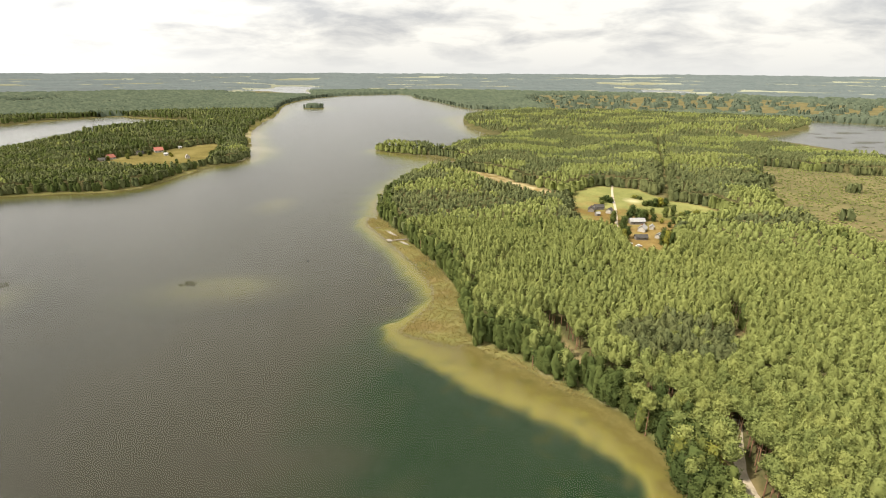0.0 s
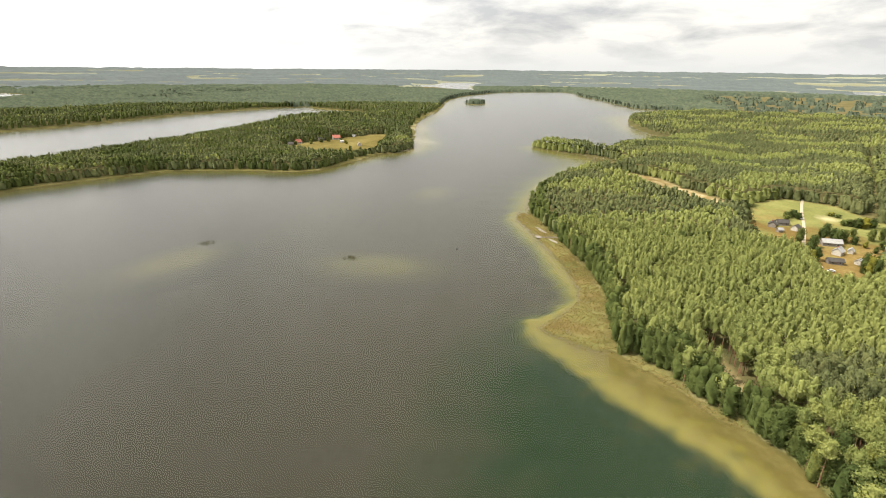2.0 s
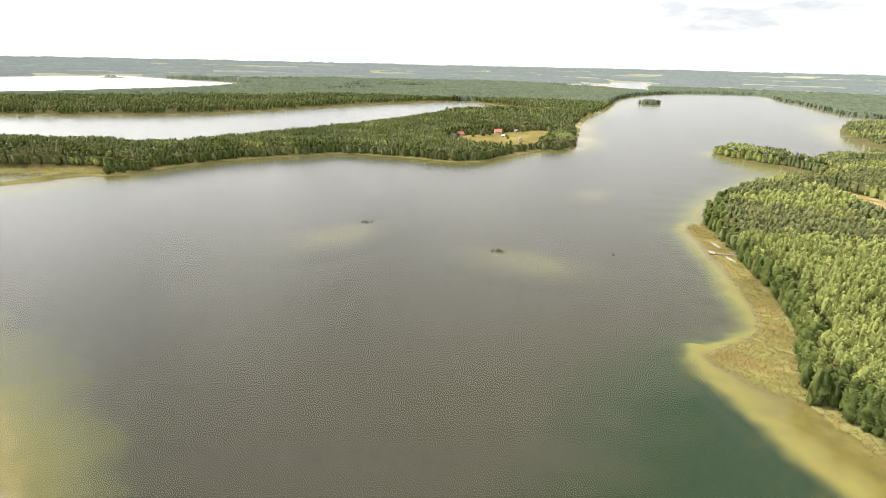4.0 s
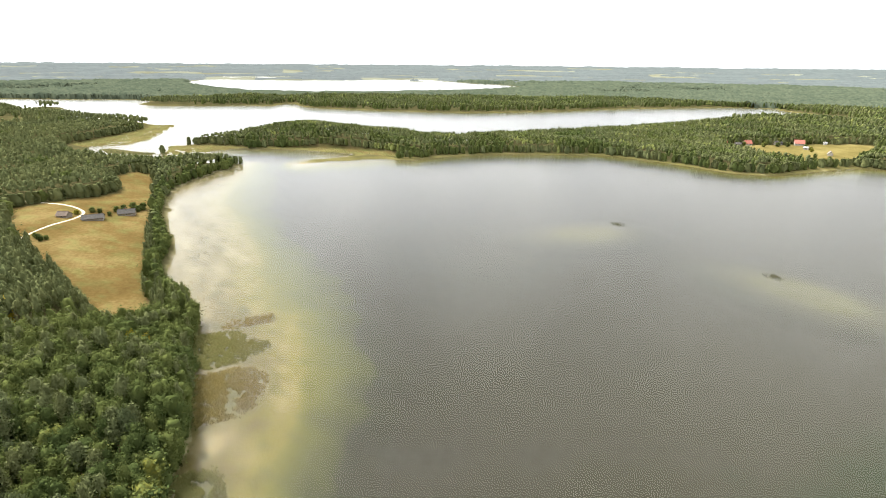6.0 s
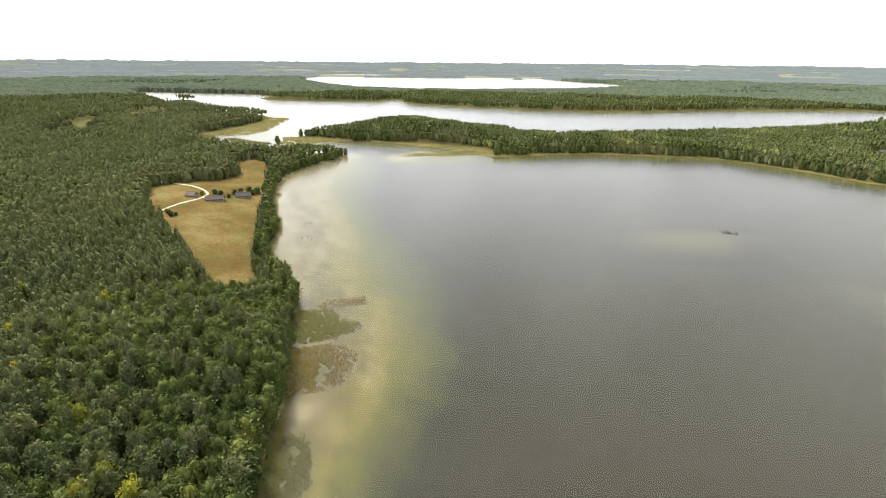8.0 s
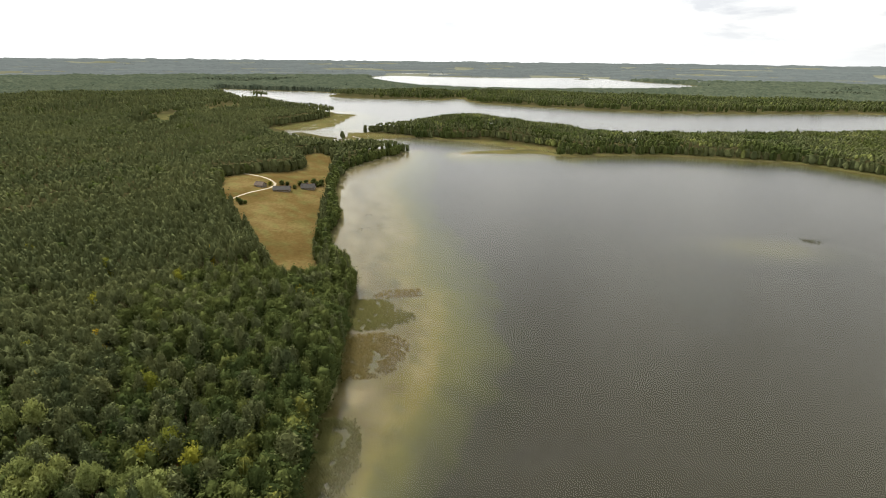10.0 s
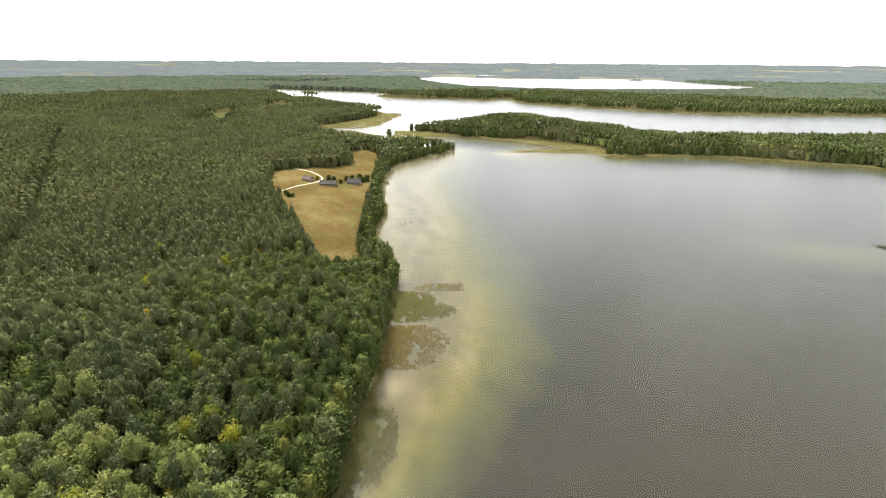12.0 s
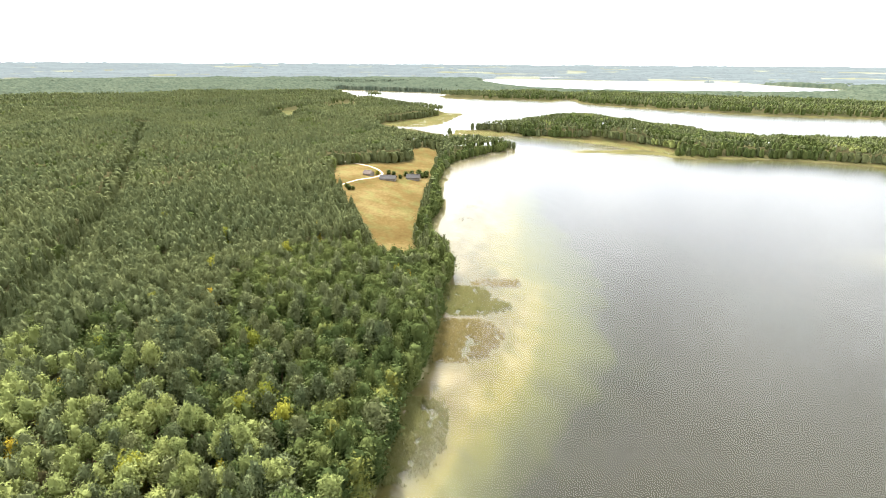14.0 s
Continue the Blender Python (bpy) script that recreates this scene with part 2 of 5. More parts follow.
def water_material():
    """Clear water whose surface is tilted by long wind ripples, stronger in gusts."""
    m, add, link = material("lake_water")
    geo = add("ShaderNodeNewGeometry")
    across = Vector((-math.sin(radians(28)), math.cos(radians(28)), 0))
    tilt = None
    for long, short, share, turn in ((13.0, 2.7, 0.050, 28), (5.5, 1.3, 0.020, 36)):
        mp = add("ShaderNodeMapping", vector_type="TEXTURE")
        mp.inputs["Rotation"].default_value = (0, 0, radians(turn))
        mp.inputs["Scale"].default_value = (long, short, 1.0)
        link(geo.outputs["Position"], mp.inputs[0])
        w = add("ShaderNodeTexNoise", Scale=0.8, Detail=0.0, Distortion=0.35)
        link(mp.outputs[0], w.inputs["Vector"])
        k = add("ShaderNodeMath", operation="MULTIPLY_ADD")
        k.inputs[1].default_value, k.inputs[2].default_value = share * 2, -share
        link(w.outputs["Fac"], k.inputs[0])
        if tilt is None:
            tilt = k.outputs[0]
        else:
            both = add("ShaderNodeMath", operation="ADD")
            link(tilt, both.inputs[0])
            link(k.outputs[0], both.inputs[1])
            tilt = both.outputs[0]
    gust = add("ShaderNodeTexNoise", Scale=0.012, Detail=3.0)
    link(geo.outputs["Position"], gust.inputs["Vector"])
    gs = add("ShaderNodeMapRange")
    gs.inputs["From Min"].default_value, gs.inputs["From Max"].default_value = 0.35, 0.65
    gs.inputs["To Min"].default_value, gs.inputs["To Max"].default_value = 0.55, 1.3
    link(gust.outputs["Fac"], gs.inputs["Value"])
    # the small bog lake lies sheltered and calm
    wx = add("ShaderNodeSeparateXYZ")
    link(geo.outputs["Position"], wx.inputs[0])
    lee = add("ShaderNodeMapRange")
    lee.inputs["From Min"].default_value, lee.inputs["From Max"].default_value = 380.0, 500.0
    lee.inputs["To Min"].default_value, lee.inputs["To Max"].default_value = 1.0, 0.5
    link(wx.outputs["X"], lee.inputs["Value"])
    amount = tilt
    for other in (gs, lee):
        mu = add("ShaderNodeMath", operation="MULTIPLY")
        link(amount, mu.inputs[0])
        link(other.outputs[0], mu.inputs[1])
        amount = mu.outputs[0]
    lean = add("ShaderNodeVectorMath", operation="SCALE")
    lean.inputs[0].default_value = across
    link(amount, lean.inputs["Scale"])
    up = add("ShaderNodeVectorMath", operation="ADD")
    up.inputs[1].default_value = (0, 0, 1)
    link(lean.outputs[0], up.inputs[0])
    nor = add("ShaderNodeVectorMath", operation="NORMALIZE")
    link(up.outputs[0], nor.inputs[0])
    fr = add("ShaderNodeFresnel", IOR=1.34)
    link(nor.outputs[0], fr.inputs["Normal"])
    tr = add("ShaderNodeBsdfTransparent")
    tr.inputs["Color"].default_value = (0.89, 0.87, 0.79, 1)
    gl = add("ShaderNodeBsdfGlossy", Roughness=0.2)
    link(nor.outputs[0], gl.inputs["Normal"])
    mx = add("ShaderNodeMixShader")
    link(fr.outputs[0], mx.inputs[0])
    link(tr.outputs[0], mx.inputs[1])
    link(gl.outputs[0], mx.inputs[2])
    o = add("ShaderNodeOutputMaterial")
    link(mx.outputs[0], o.inputs[0])
    return m


GROUND, WATER = ground_material(), water_material()


# ------------------------------------------------------------ mesh helpers
def raw_mesh(name, verts, faces, mats, tint=None, smooth=False, normals=None):
    """A mesh from arrays of vertices and of faces with one count of corners."""
    verts, faces = np.asarray(verts, np.float32), np.asarray(faces, np.int32)
    me = bpy.data.meshes.new(name)
    k = faces.shape[1]
    me.vertices.add(len(verts))
    me.vertices.foreach_set("co", verts.ravel())
    me.loops.add(faces.size)
    me.loops.foreach_set("vertex_index", faces.ravel())
    me.polygons.add(len(faces))
    me.polygons.foreach_set("loop_start", np.arange(0, faces.size, k, dtype=np.int32))
    me.polygons.foreach_set("use_smooth", np.full(len(faces), smooth))
    if tint is not None:
        me.attributes.new("tint", "FLOAT", "POINT").data.foreach_set("value", np.asarray(tint, np.float32))
    for m in mats:
        me.materials.append(m)
    me.update(calc_edges=True)
    if normals is not None:
        me.normals_split_custom_set_from_vertices(np.asarray(normals, np.float32).tolist())
    return me


def part(name, bm, mat, parent=None, label=""):
    """Links a bmesh as one mesh object under a thing or a part."""
    me = bpy.data.meshes.new(name)
    bm.to_mesh(me)
    bm.free()
    me.materials.append(mat)
    ob = new(name, me)
    ob.parent = parent
    return tagged(ob, label)


def box(bm, x0, x1, y0, y1, z0, z1, bev=0.0):
    got = bmesh.ops.create_cube(bm, size=1.0, matrix=Matrix.LocRotScale(((x0 + x1) / 2, (y0 + y1) / 2, (z0 + z1) / 2), None, (x1 - x0, y1 - y0, z1 - z0)))
    if bev:
        edges = list({e for v in got["verts"] for e in v.link_edges})
        bmesh.ops.bevel(bm, geom=edges, offset=bev, segments=1, affect="EDGES")
    return bm


# ------------------------------------------------------------ the plan: shores, fields, lanes
EAST_SHORE = [(72, 80), (67, 112), (69, 128), (65, 141), (57, 153), (48, 161), (40, 169), (31, 180), (18, 190), (8, 197), (6, 217), (8, 235), (5, 256),
              (-5, 289), (-18, 314), (-29, 342), (-42, 366), (-51, 395), (-54, 427), (-51, 480), (-34, 548), (-11, 581), (21, 608), (30, 632), (16, 672),
              (-2, 698), (-44, 709), (-85, 737), (-100, 752), (-90, 768), (-40, 762), (12, 770), (60, 812), (117, 895), (82, 955), (56, 1046), (44, 1158),
              (48, 1268), (85, 1335), (194, 1422), (215, 1524)]
NORTH_SHORE = [(180, 1560), (84, 1589), (45, 1680), (-41, 2008), (-111, 2156), (-171, 2553), (-308, 2476), (-441, 2355), (-495, 2207), (-535, 1963),
               (-507, 1659), (-419, 1327), (-401, 1178), (-370, 1017), (-337, 901), (-286, 766), (-247, 652), (-280, 608)]
HEADLAND_SHORE = [(-283, 562), (-287, 512), (-297, 482), (-323, 466), (-369, 458), (-412, 441), (-444, 428), (-457, 396), (-489, 340), (-503, 291), (-502, 238),
                  (-501, 213), (-521, 198), (-525, 160), (-531, 131), (-522, 109), (-540, 115), (-546, 161), (-554, 185), (-609, 134), (-641, 95), (-652, 65),
                  (-636, 14), (-620, -11), (-660, -14), (-698, 2), (-722, 60), (-778, 132), (-785, 180), (-728, 238), (-682, 277), (-602, 320), (-598, 390), (-596, 495),
                  (-588, 620), (-580, 740), (-594, 880), (-535, 985), (-490, 1050), (-520, 1110)]
WEST_SHORE = [(-590, 1185), (-719, 1213), (-781, 1280), (-845, 1149), (-890, 960), (-905, 830), (-905, 700), (-935, 560), (-1010, 440), (-1100, 345), (-1166, 275), (-1230, 258),
              (-1300, 268), (-1325, 245), (-1290, 225), (-1250, 200), (-1290, 165), (-1297, 115), (-1314, 39), (-1348, -37), (-1413, -75), (-1480, -40), (-1545, -60), (-1601, -132), (-1616, -204),
              (-1656, -280), (-1738, -437), (-1512, -351), (-1318, -280), (-1235, -237), (-1180, -185), (-1084, -129), (-1000, -50), (-938, -27), (-905, -30), (-842, -56), (-794, -75),
              (-740, -87), (-721, -94), (-690, -95)]
SOUTH_SHORE = [(-640, -75), (-600, -50), (-575, -30), (-562, -8), (-568, 20), (-562, 45), (-550, 60), (-537, 53), (-501, 18), (-460, -2), (-413, -8), (-343, -7),
               (-309, -4), (-276, -8), (-252, -7), (-237, -2), (-217, 3), (-200, 2), (-191, 0), (-169, 0), (-150, -1), (-138, -2), (-128, -4), (-120, -8), (-109, -9), (-100, -9), (-89, -9),
               (-70, -16), (-20, -32), (40, -12), (70, 30)]
WEST_LAKE = [(-2655, 47), (-3134, 163), (-2939, 425), (-2842, 655), (-2854, 929), (-2855, 1172), (-2865, 1306), (-2361, 1309), (-2082, 1385), (-1780, 1300),
             (-1600, 1000), (-1560, 860), (-1540, 600), (-1600, 370), (-1780, 205), (-2150, 100)]
BOG_LAKE = [(515, 950), (530, 925), (600, 950), (651, 985), (774, 1100), (860, 1260), (920, 1250), (1000, 1150), (1060, 900), (760, 640), (640, 725), (600, 760), (590, 815), (570, 880)]
NORTH_LAKE = [(-1120, 2850), (-1000, 3140), (-1120, 3550), (-1020, 3640), (-800, 3600), (-740, 3400), (-790, 3000), (-580, 2420), (-690, 2380), (-800, 2700)]
FAR_WEST_LAKE = [(-3640, 130), (-3600, 540), (-3380, 760), (-3340, 480), (-3450, 200)]
FAR_EAST_LAKE = [(1110, 3500), (1330, 3480), (1480, 3200), (1330, 2900), (1140, 2940), (1060, 3200)]
ISLANDS = [[(-428, 1584), (-390, 1545), (-352, 1590), (-365, 1625), (-410, 1640)],
           [(-705, -78), (-674, -66), (-652, -40), (-642, -20), (-654, -20), (-676, -46), (-705, -60)],
           [(-1405, -262), (-1392, -222), (-1345, -200), (-1318, -206), (-1325, -245)],
           [(-2700, 1120), (-2660, 1210), (-2560, 1200), (-2600, 1110)]]
FIELD_WEST = [(-200, -26), (-205, -13), (-281, -17), (-343, -17), (-393, -17), (-460, -16), (-510, -18), (-530, -34), (-505, -48), (-445, -38), (-432, -57), (-422, -100),
              (-350, -84), (-306, -70), (-262, -49), (-232, -37)]
FIELD_RED = [(-430, 612), (-420, 650), (-395, 702), (-336, 765), (-311, 740), (-304, 679), (-284, 618), (-297, 566), (-330, 556), (-370, 572), (-405, 588)]
CLEARING = [(117, 458), (146, 480), (180, 472), (192, 434), (213, 420), (228, 392), (205, 374), (172, 362), (152, 315), (137, 286), (118, 272), (106, 276), (110, 306), (100, 335), (98, 388)]
MEADOW = [(14, 590), (56, 544), (75, 503), (112, 447), (99, 428), (84, 430), (68, 452), (40, 490), (12, 540)]
OPEN_LAND = [[(-600, 2450), (-900, 2600), (-1100, 2350), (-800, 2250)], [(-1500, 1500), (-1750, 1900), (-1400, 2000), (-1250, 1700)], [(-2000, -300), (-2400, -200), (-2500, -600), (-2100, -650)],
             [(900, 2600), (1600, 2500), (1900, 1900), (1500, 1750), (1250, 2400)], [(-1300, 1250), (-1480, 1340), (-1420, 1480), (-1240, 1400)]]
BOG = [(375, 613), (420, 599), (470, 560), (520, 500), (380, 260), (285, 305), (275, 345), (270, 385), (285, 440)]
FAR_FIELDS = [[(305, 2031), (455, 2516), (1233, 2531), (1313, 2007), (1600, 1690), (1150, 1180), (880, 1310), (700, 1440), (320, 1380)],
              [(-1900, 1450), (-2300, 1400), (-3300, 1500), (-3400, 2300), (-2500, 2300), (-2000, 1700)],
              [(-915, -318), (-937, -269), (-847, -248), (-735, -222), (-725, -275)],
              [(-1116, -268), (-1175, -238), (-1054, -218), (-925, -196), (-920, -240)]]
SANDY_GAPS = [[(41, 205), (49, 204), (54, 186), (58, 172), (54, 162), (48, 167), (44, 184)], [(129, 215), (135, 211), (119, 178), (113, 166), (109, 169), (114, 180)],
              [(82, 120), (88, 126), (88, 116), (86, 105), (82, 105)]]
CUTS = [((340, 830), (237, 549), 3.4), ((237, 549), (190, 428), 3.4), ((-640, -392), (-262, -181), 2.6), ((-262, -181), (-110, -112), 2.0), ((-80, -20), (-92, -30), 1.6), ((79, 98), (87, 127), 3.4)]
MARSH = [[(-5, 251), (-10, 268), (-17, 288), (-36, 328), (-47, 351), (-59, 373), (-58, 391), (-46, 383), (-22, 328), (-4, 286), (8, 253)],
         [(-5, 238), (-9, 224), (-16, 212), (-20, 205), (-15, 200), (-5, 195), (4, 191), (16, 194), (11, 203), (11, 219), (8, 253), (-5, 251)],
         [(16, 194), (29, 184), (46, 163), (53, 159), (52, 155), (44, 158), (36, 170), (28, 178), (16, 187)],
         [(-634, 14), (-619, -11), (-656, -10), (-705, -6), (-692, 36), (-652, 78)],
         [(-640, 90), (-600, 138), (-550, 190), (-520, 205), (-505, 235), (-560, 215), (-620, 160)],
         [(-732, -97), (-725, -50), (-765, -28), (-850, -10), (-935, 6), (-950, -24), (-870, -50), (-800, -88), (-760, -115)]]
REEDS = [[(-196, 0), (-194, 15), (-186, 19), (-178, 26), (-172, 14), (-170, 8), (-172, -1)], [(-199, 11), (-204, 19), (-203, 30), (-197, 31), (-196, 19)],
         [(-167, -1), (-168, 14), (-158, 22), (-144, 15), (-140, 7), (-140, -1)], [(-123, -9), (-121, 1), (-115, 5), (-106, 3), (-98, 0), (-92, -6), (-92, -10), (-108, -11)]]
# yellow flats under shallow water on both shores, the wider green slope below the western one, the green bed off the eastern one
EAST_FLAT = [(-65, 399), (-65, 373), (-46, 334), (-34, 311), (-23, 278), (-12, 256), (-8, 240), (-17, 221), (-27, 212), (-24, 197), (-10, 182), (-1, 174), (15, 158), (33, 146),
             (41, 139), (51, 129), (57, 119), (59, 105), (60, 80), (90, 80), (90, 130), (50, 190), (30, 260), (-20, 360), (-45, 400)]
WEST_FLAT = [(-560, 74), (-544, 66), (-493, 50), (-413, 28), (-341, 33), (-278, 35), (-240, 30), (-212, 28), (-198, 37), (-171, 36), (-143, 28), (-121, 18), (-108, 10), (-97, 4),
             (-84, -2), (-80, -30), (-130, -30), (-250, -30), (-450, -25), (-580, 20)]
WEST_SLOPE = [(-560, 90), (-480, 80), (-375, 58), (-307, 56), (-229, 65), (-177, 57), (-149, 54), (-131, 42), (-110, 28), (-90, 16), (-74, 3), (-70, -35), (-250, -40), (-600, 15)]
EAST_GREEN = [(-30, 215), (-40, 190), (-42, 160), (-38, 130), (-34, 100), (-30, 40), (90, 40), (90, 130), (50, 190), (0, 215)]
# shelf of shallow water: x, y, width
SHELF = [(600, 850, 4), (800, 1000, 4), (66, 110, 3), (60, 150, 3), (40, 170, 3), (0, 200, 3), (0, 240, 3), (-15, 300, 4), (-45, 370, 5), (-60, 440, 13), (-40, 540, 20), (0, 640, 50), (-90, 750, 12),
         (60, 1000, 25), (100, 1400, 60), (-300, 700, 30), (-270, 620, 14), (-290, 500, 7), (-400, 445, 7), (-500, 300, 8), (-530, 140, 22), (-650, 60, 18), (-95, -5, 4),
         (-110, -5, 4), (-140, 0, 4), (-175, 2, 4), (-230, 0, 4), (-300, 0, 4), (-380, 0, 4), (-460, 5, 4), (-545, 60, 10), (-800, -50, 70), (-700, -60, 40),
         (-900, 700, 16), (-1100, 300, 18), (-1250, 100, 25)]
# shoals: x, y, half axes, turn, top
SHOALS = [(-122, 258, 44, 24, 10, -3.3), (-238, 226, 24, 42, -10, -3.3), (-148, 443, 20, 34, 0, -3.4)]
# low ground without trees
BARE = [[(-500, 90), (-560, 95), (-570, 185), (-520, 215), (-495, 180)], [(-12, 720), (-20, 775), (14, 775), (14, 720)], [(-590, -45), (-650, -15), (-770, -35), (-790, -85), (-740, -118), (-640, -92), (-600, -62)],
        [(-520, 2180), (-800, 2330), (-1100, 2560), (-1090, 2800), (-824, 2690), (-590, 2420)], [(1000, 2600), (1380, 2580), (1440, 2980), (1080, 3000)], [(520, 960), (585, 940), (600, 770), (660, 730), (800, 640), (740, 560), (560, 640), (500, 720), (480, 860)], [(-3000, 150), (-3000, 600), (-3350, 640), (-3420, 180)]]


TAN = [(-176, 4), (-171, 11), (-162, 22), (-151, 21), (-137, 8), (-143, 0)]
SPITS = [(-275, 745, 34), (-330, 905, 30), (-350, 950, 20), (-392, 1210, 26), (-258, 660, 16), (-525, 112, 14), (162, 430, 7), (-132, 2, 6)]


def chaikin(pts, n=1):
    p = np.array(pts, float)
    for _ in range(n):
        q = np.roll(p, -1, 0)
        p = np.stack([0.75 * p + 0.25 * q, 0.25 * p + 0.75 * q], 1).reshape(-1, 2)
    return p


def inside(x, y, poly):
    p = np.array(poly, float)
    q = np.roll(p, -1, 0)
    hit = np.zeros(x.shape, bool)
    for (x0, y0), (x1, y1) in zip(p, q):
        if y0 != y1:
            hit ^= ((y0 > y) != (y1 > y)) & (x < (x1 - x0) * (y - y0) / (y1 - y0) + x0)
    return hit


def edge_distance(x, y, poly, closed=True):
    p = np.array(poly, float)
    q = np.roll(p, -1, 0)
    if not closed:
        p, q = p[:-1], q[:-1]
    best = np.full(x.shape, 1e12)
    for (x0, y0), (x1, y1) in zip(p, q):
        dx, dy = x1 - x0, y1 - y0
        t = np.clip(((x - x0) * dx + (y - y0) * dy) / (dx * dx + dy * dy + 1e-9), 0, 1)
        np.minimum(best, (x - x0 - t * dx) ** 2 + (y - y0 - t * dy) ** 2, out=best)
    return np.sqrt(best)


def signed(x, y, poly):
    d = edge_distance(x, y, poly)
    return np.where(inside(x, y, poly), d, -d)


rng = np.random.default_rng(7)
WAVES = [(rng.uniform(0, 6.28), rng.uniform(0, 6.28)) for _ in range(7)]


def rolling(x, y, length):
    """Smooth noise of about -1 to 1, from crossed waves."""
    s = 0
    for k, (a, ph) in enumerate(WAVES):
        f = 6.28 / length * (0.7 + 0.23 * k)
        s = s + np.sin((x * math.cos(a) + y * math.sin(a)) * f + ph + 1.3 * np.sin((x * math.sin(a) - y * math.cos(a)) * f * 0.6 + 2 * ph))
    return s / 3.5


MAIN_LAKE = chaikin(EAST_SHORE + NORTH_SHORE + HEADLAND_SHORE + WEST_SHORE + SOUTH_SHORE)
LAKES = [MAIN_LAKE] + [chaikin(p, 2) for p in (WEST_LAKE, BOG_LAKE, NORTH_LAKE, FAR_WEST_LAKE, FAR_EAST_LAKE)]
ISLES = [chaikin(p, 2) for p in ISLANDS]


def water_distance(x, y):
    """Metres into the water (positive) or onto the land (negative)."""
    d = np.full(x.shape, -1e9)
    for lake in LAKES:
        d = np.maximum(d, signed(x, y, lake))
    for isle in ISLES:
        d = np.minimum(d, -signed(x, y, isle))
    r = np.hypot(x, y)
    return d + rolling(x, y, 26) * np.clip(r / 250, 0.5, 2.0) * 0.9


def far_rise(x, y):
    r = np.hypot(x, y)
    u = np.clip((r - 3000) / 1950, 0, 1)
    north = np.clip((35 - np.degrees(np.arctan2(-x, y))) / 60, 0, 1)
    return (62 + 15 * north) * u ** 1.35 * (1 + 0.02 * rolling(x, y, 2600))


def land_height(x, y, d):
    """Height of the ground where d is the distance into the water."""
    inl = np.clip(-d, 0, None)
    hill = 3.0 * (rolling(x, y, 420) + 0.6) * np.clip(inl / 60, 0, 1)
    hill += 11 * np.exp(-((x + 705) ** 2 + (y - 150) ** 2) / 55 ** 2) + 7 * np.exp(-((x + 640) ** 2 + (y - 205) ** 2) / 40 ** 2)
    hill += 8 * np.exp(-((x + 540) ** 2 + (y - 880) ** 2) / 130 ** 2)
    z = 0.15 + np.minimum(inl * 0.10, 1.1) + np.clip(hill, 0, None) * np.clip(inl / 25, 0, 1)
    for m in MARSH:
        z = np.where(inside(x, y, m), 0.06 + 0.10 * rolling(x, y, 12), z)
    num = den = 0
    for a, b, c in SHELF:
        wgt = 1 / ((x - a) ** 2 + (y - b) ** 2 + 60) ** 1.5
        num, den = num + wgt * c, den + wgt
    w = num / den * (1 + 0.16 * rolling(x, y, 55))
    u = np.clip(d, 0, None) / w
    bed = -0.10 - 0.9 * np.minimum(u, 1) - 2.0 * np.clip(u - 0.6, 0, 1.7) - 1.2 * np.clip(u - 2.2, 0, 2.0)
    for a, b, ra, rb, turn, top in SHOALS:
        c, s = math.cos(radians(turn)), math.sin(radians(turn))
        q = np.hypot(((x - a) * c + (y - b) * s) / ra, (-(x - a) * s + (y - b) * c) / rb)
        bed = np.maximum(bed, top - 3.2 * np.clip(q - 0.35, 0, None) ** 1.5)
    bed = np.maximum(np.maximum(bed, -7.0), -3.0 - 0.12 * np.clip(d, 0, None))
    dw = np.clip(d, 0, None)
    e = signed(x, y, EAST_FLAT) - 2.0 + 1.6 * rolling(x, y, 16)
    bed = np.maximum(bed, np.where(e > 0, -0.12 - 0.75 * dw / (dw + e + 0.1), -0.87 + 0.38 * e))
    f, g = signed(x, y, WEST_FLAT) + 2.0 * rolling(x, y, 22), signed(x, y, WEST_SLOPE) + 3.0 * rolling(x, y, 31)
    down = np.where(g > 0, -1.0 - 2.3 * np.clip(-f, 0, None) / (np.clip(-f, 0, None) + g + 0.1), -3.3 + 0.22 * g)
    bed = np.maximum(bed, np.where(f > 0, -0.12 - 0.75 * dw / (dw + f + 0.1), down))
    bed = np.maximum(bed, -3.4 - 3.6 * np.clip(0.5 - signed(x, y, EAST_GREEN) / 45, 0, 1))
    marsh = np.zeros(x.shape, bool)
    for m in MARSH:
        marsh |= inside(x, y, m)
    z = np.where((d > 0) & ~marsh, bed, z)
    return z + far_rise(x, y) * np.clip(-d / 260, 0, 1)


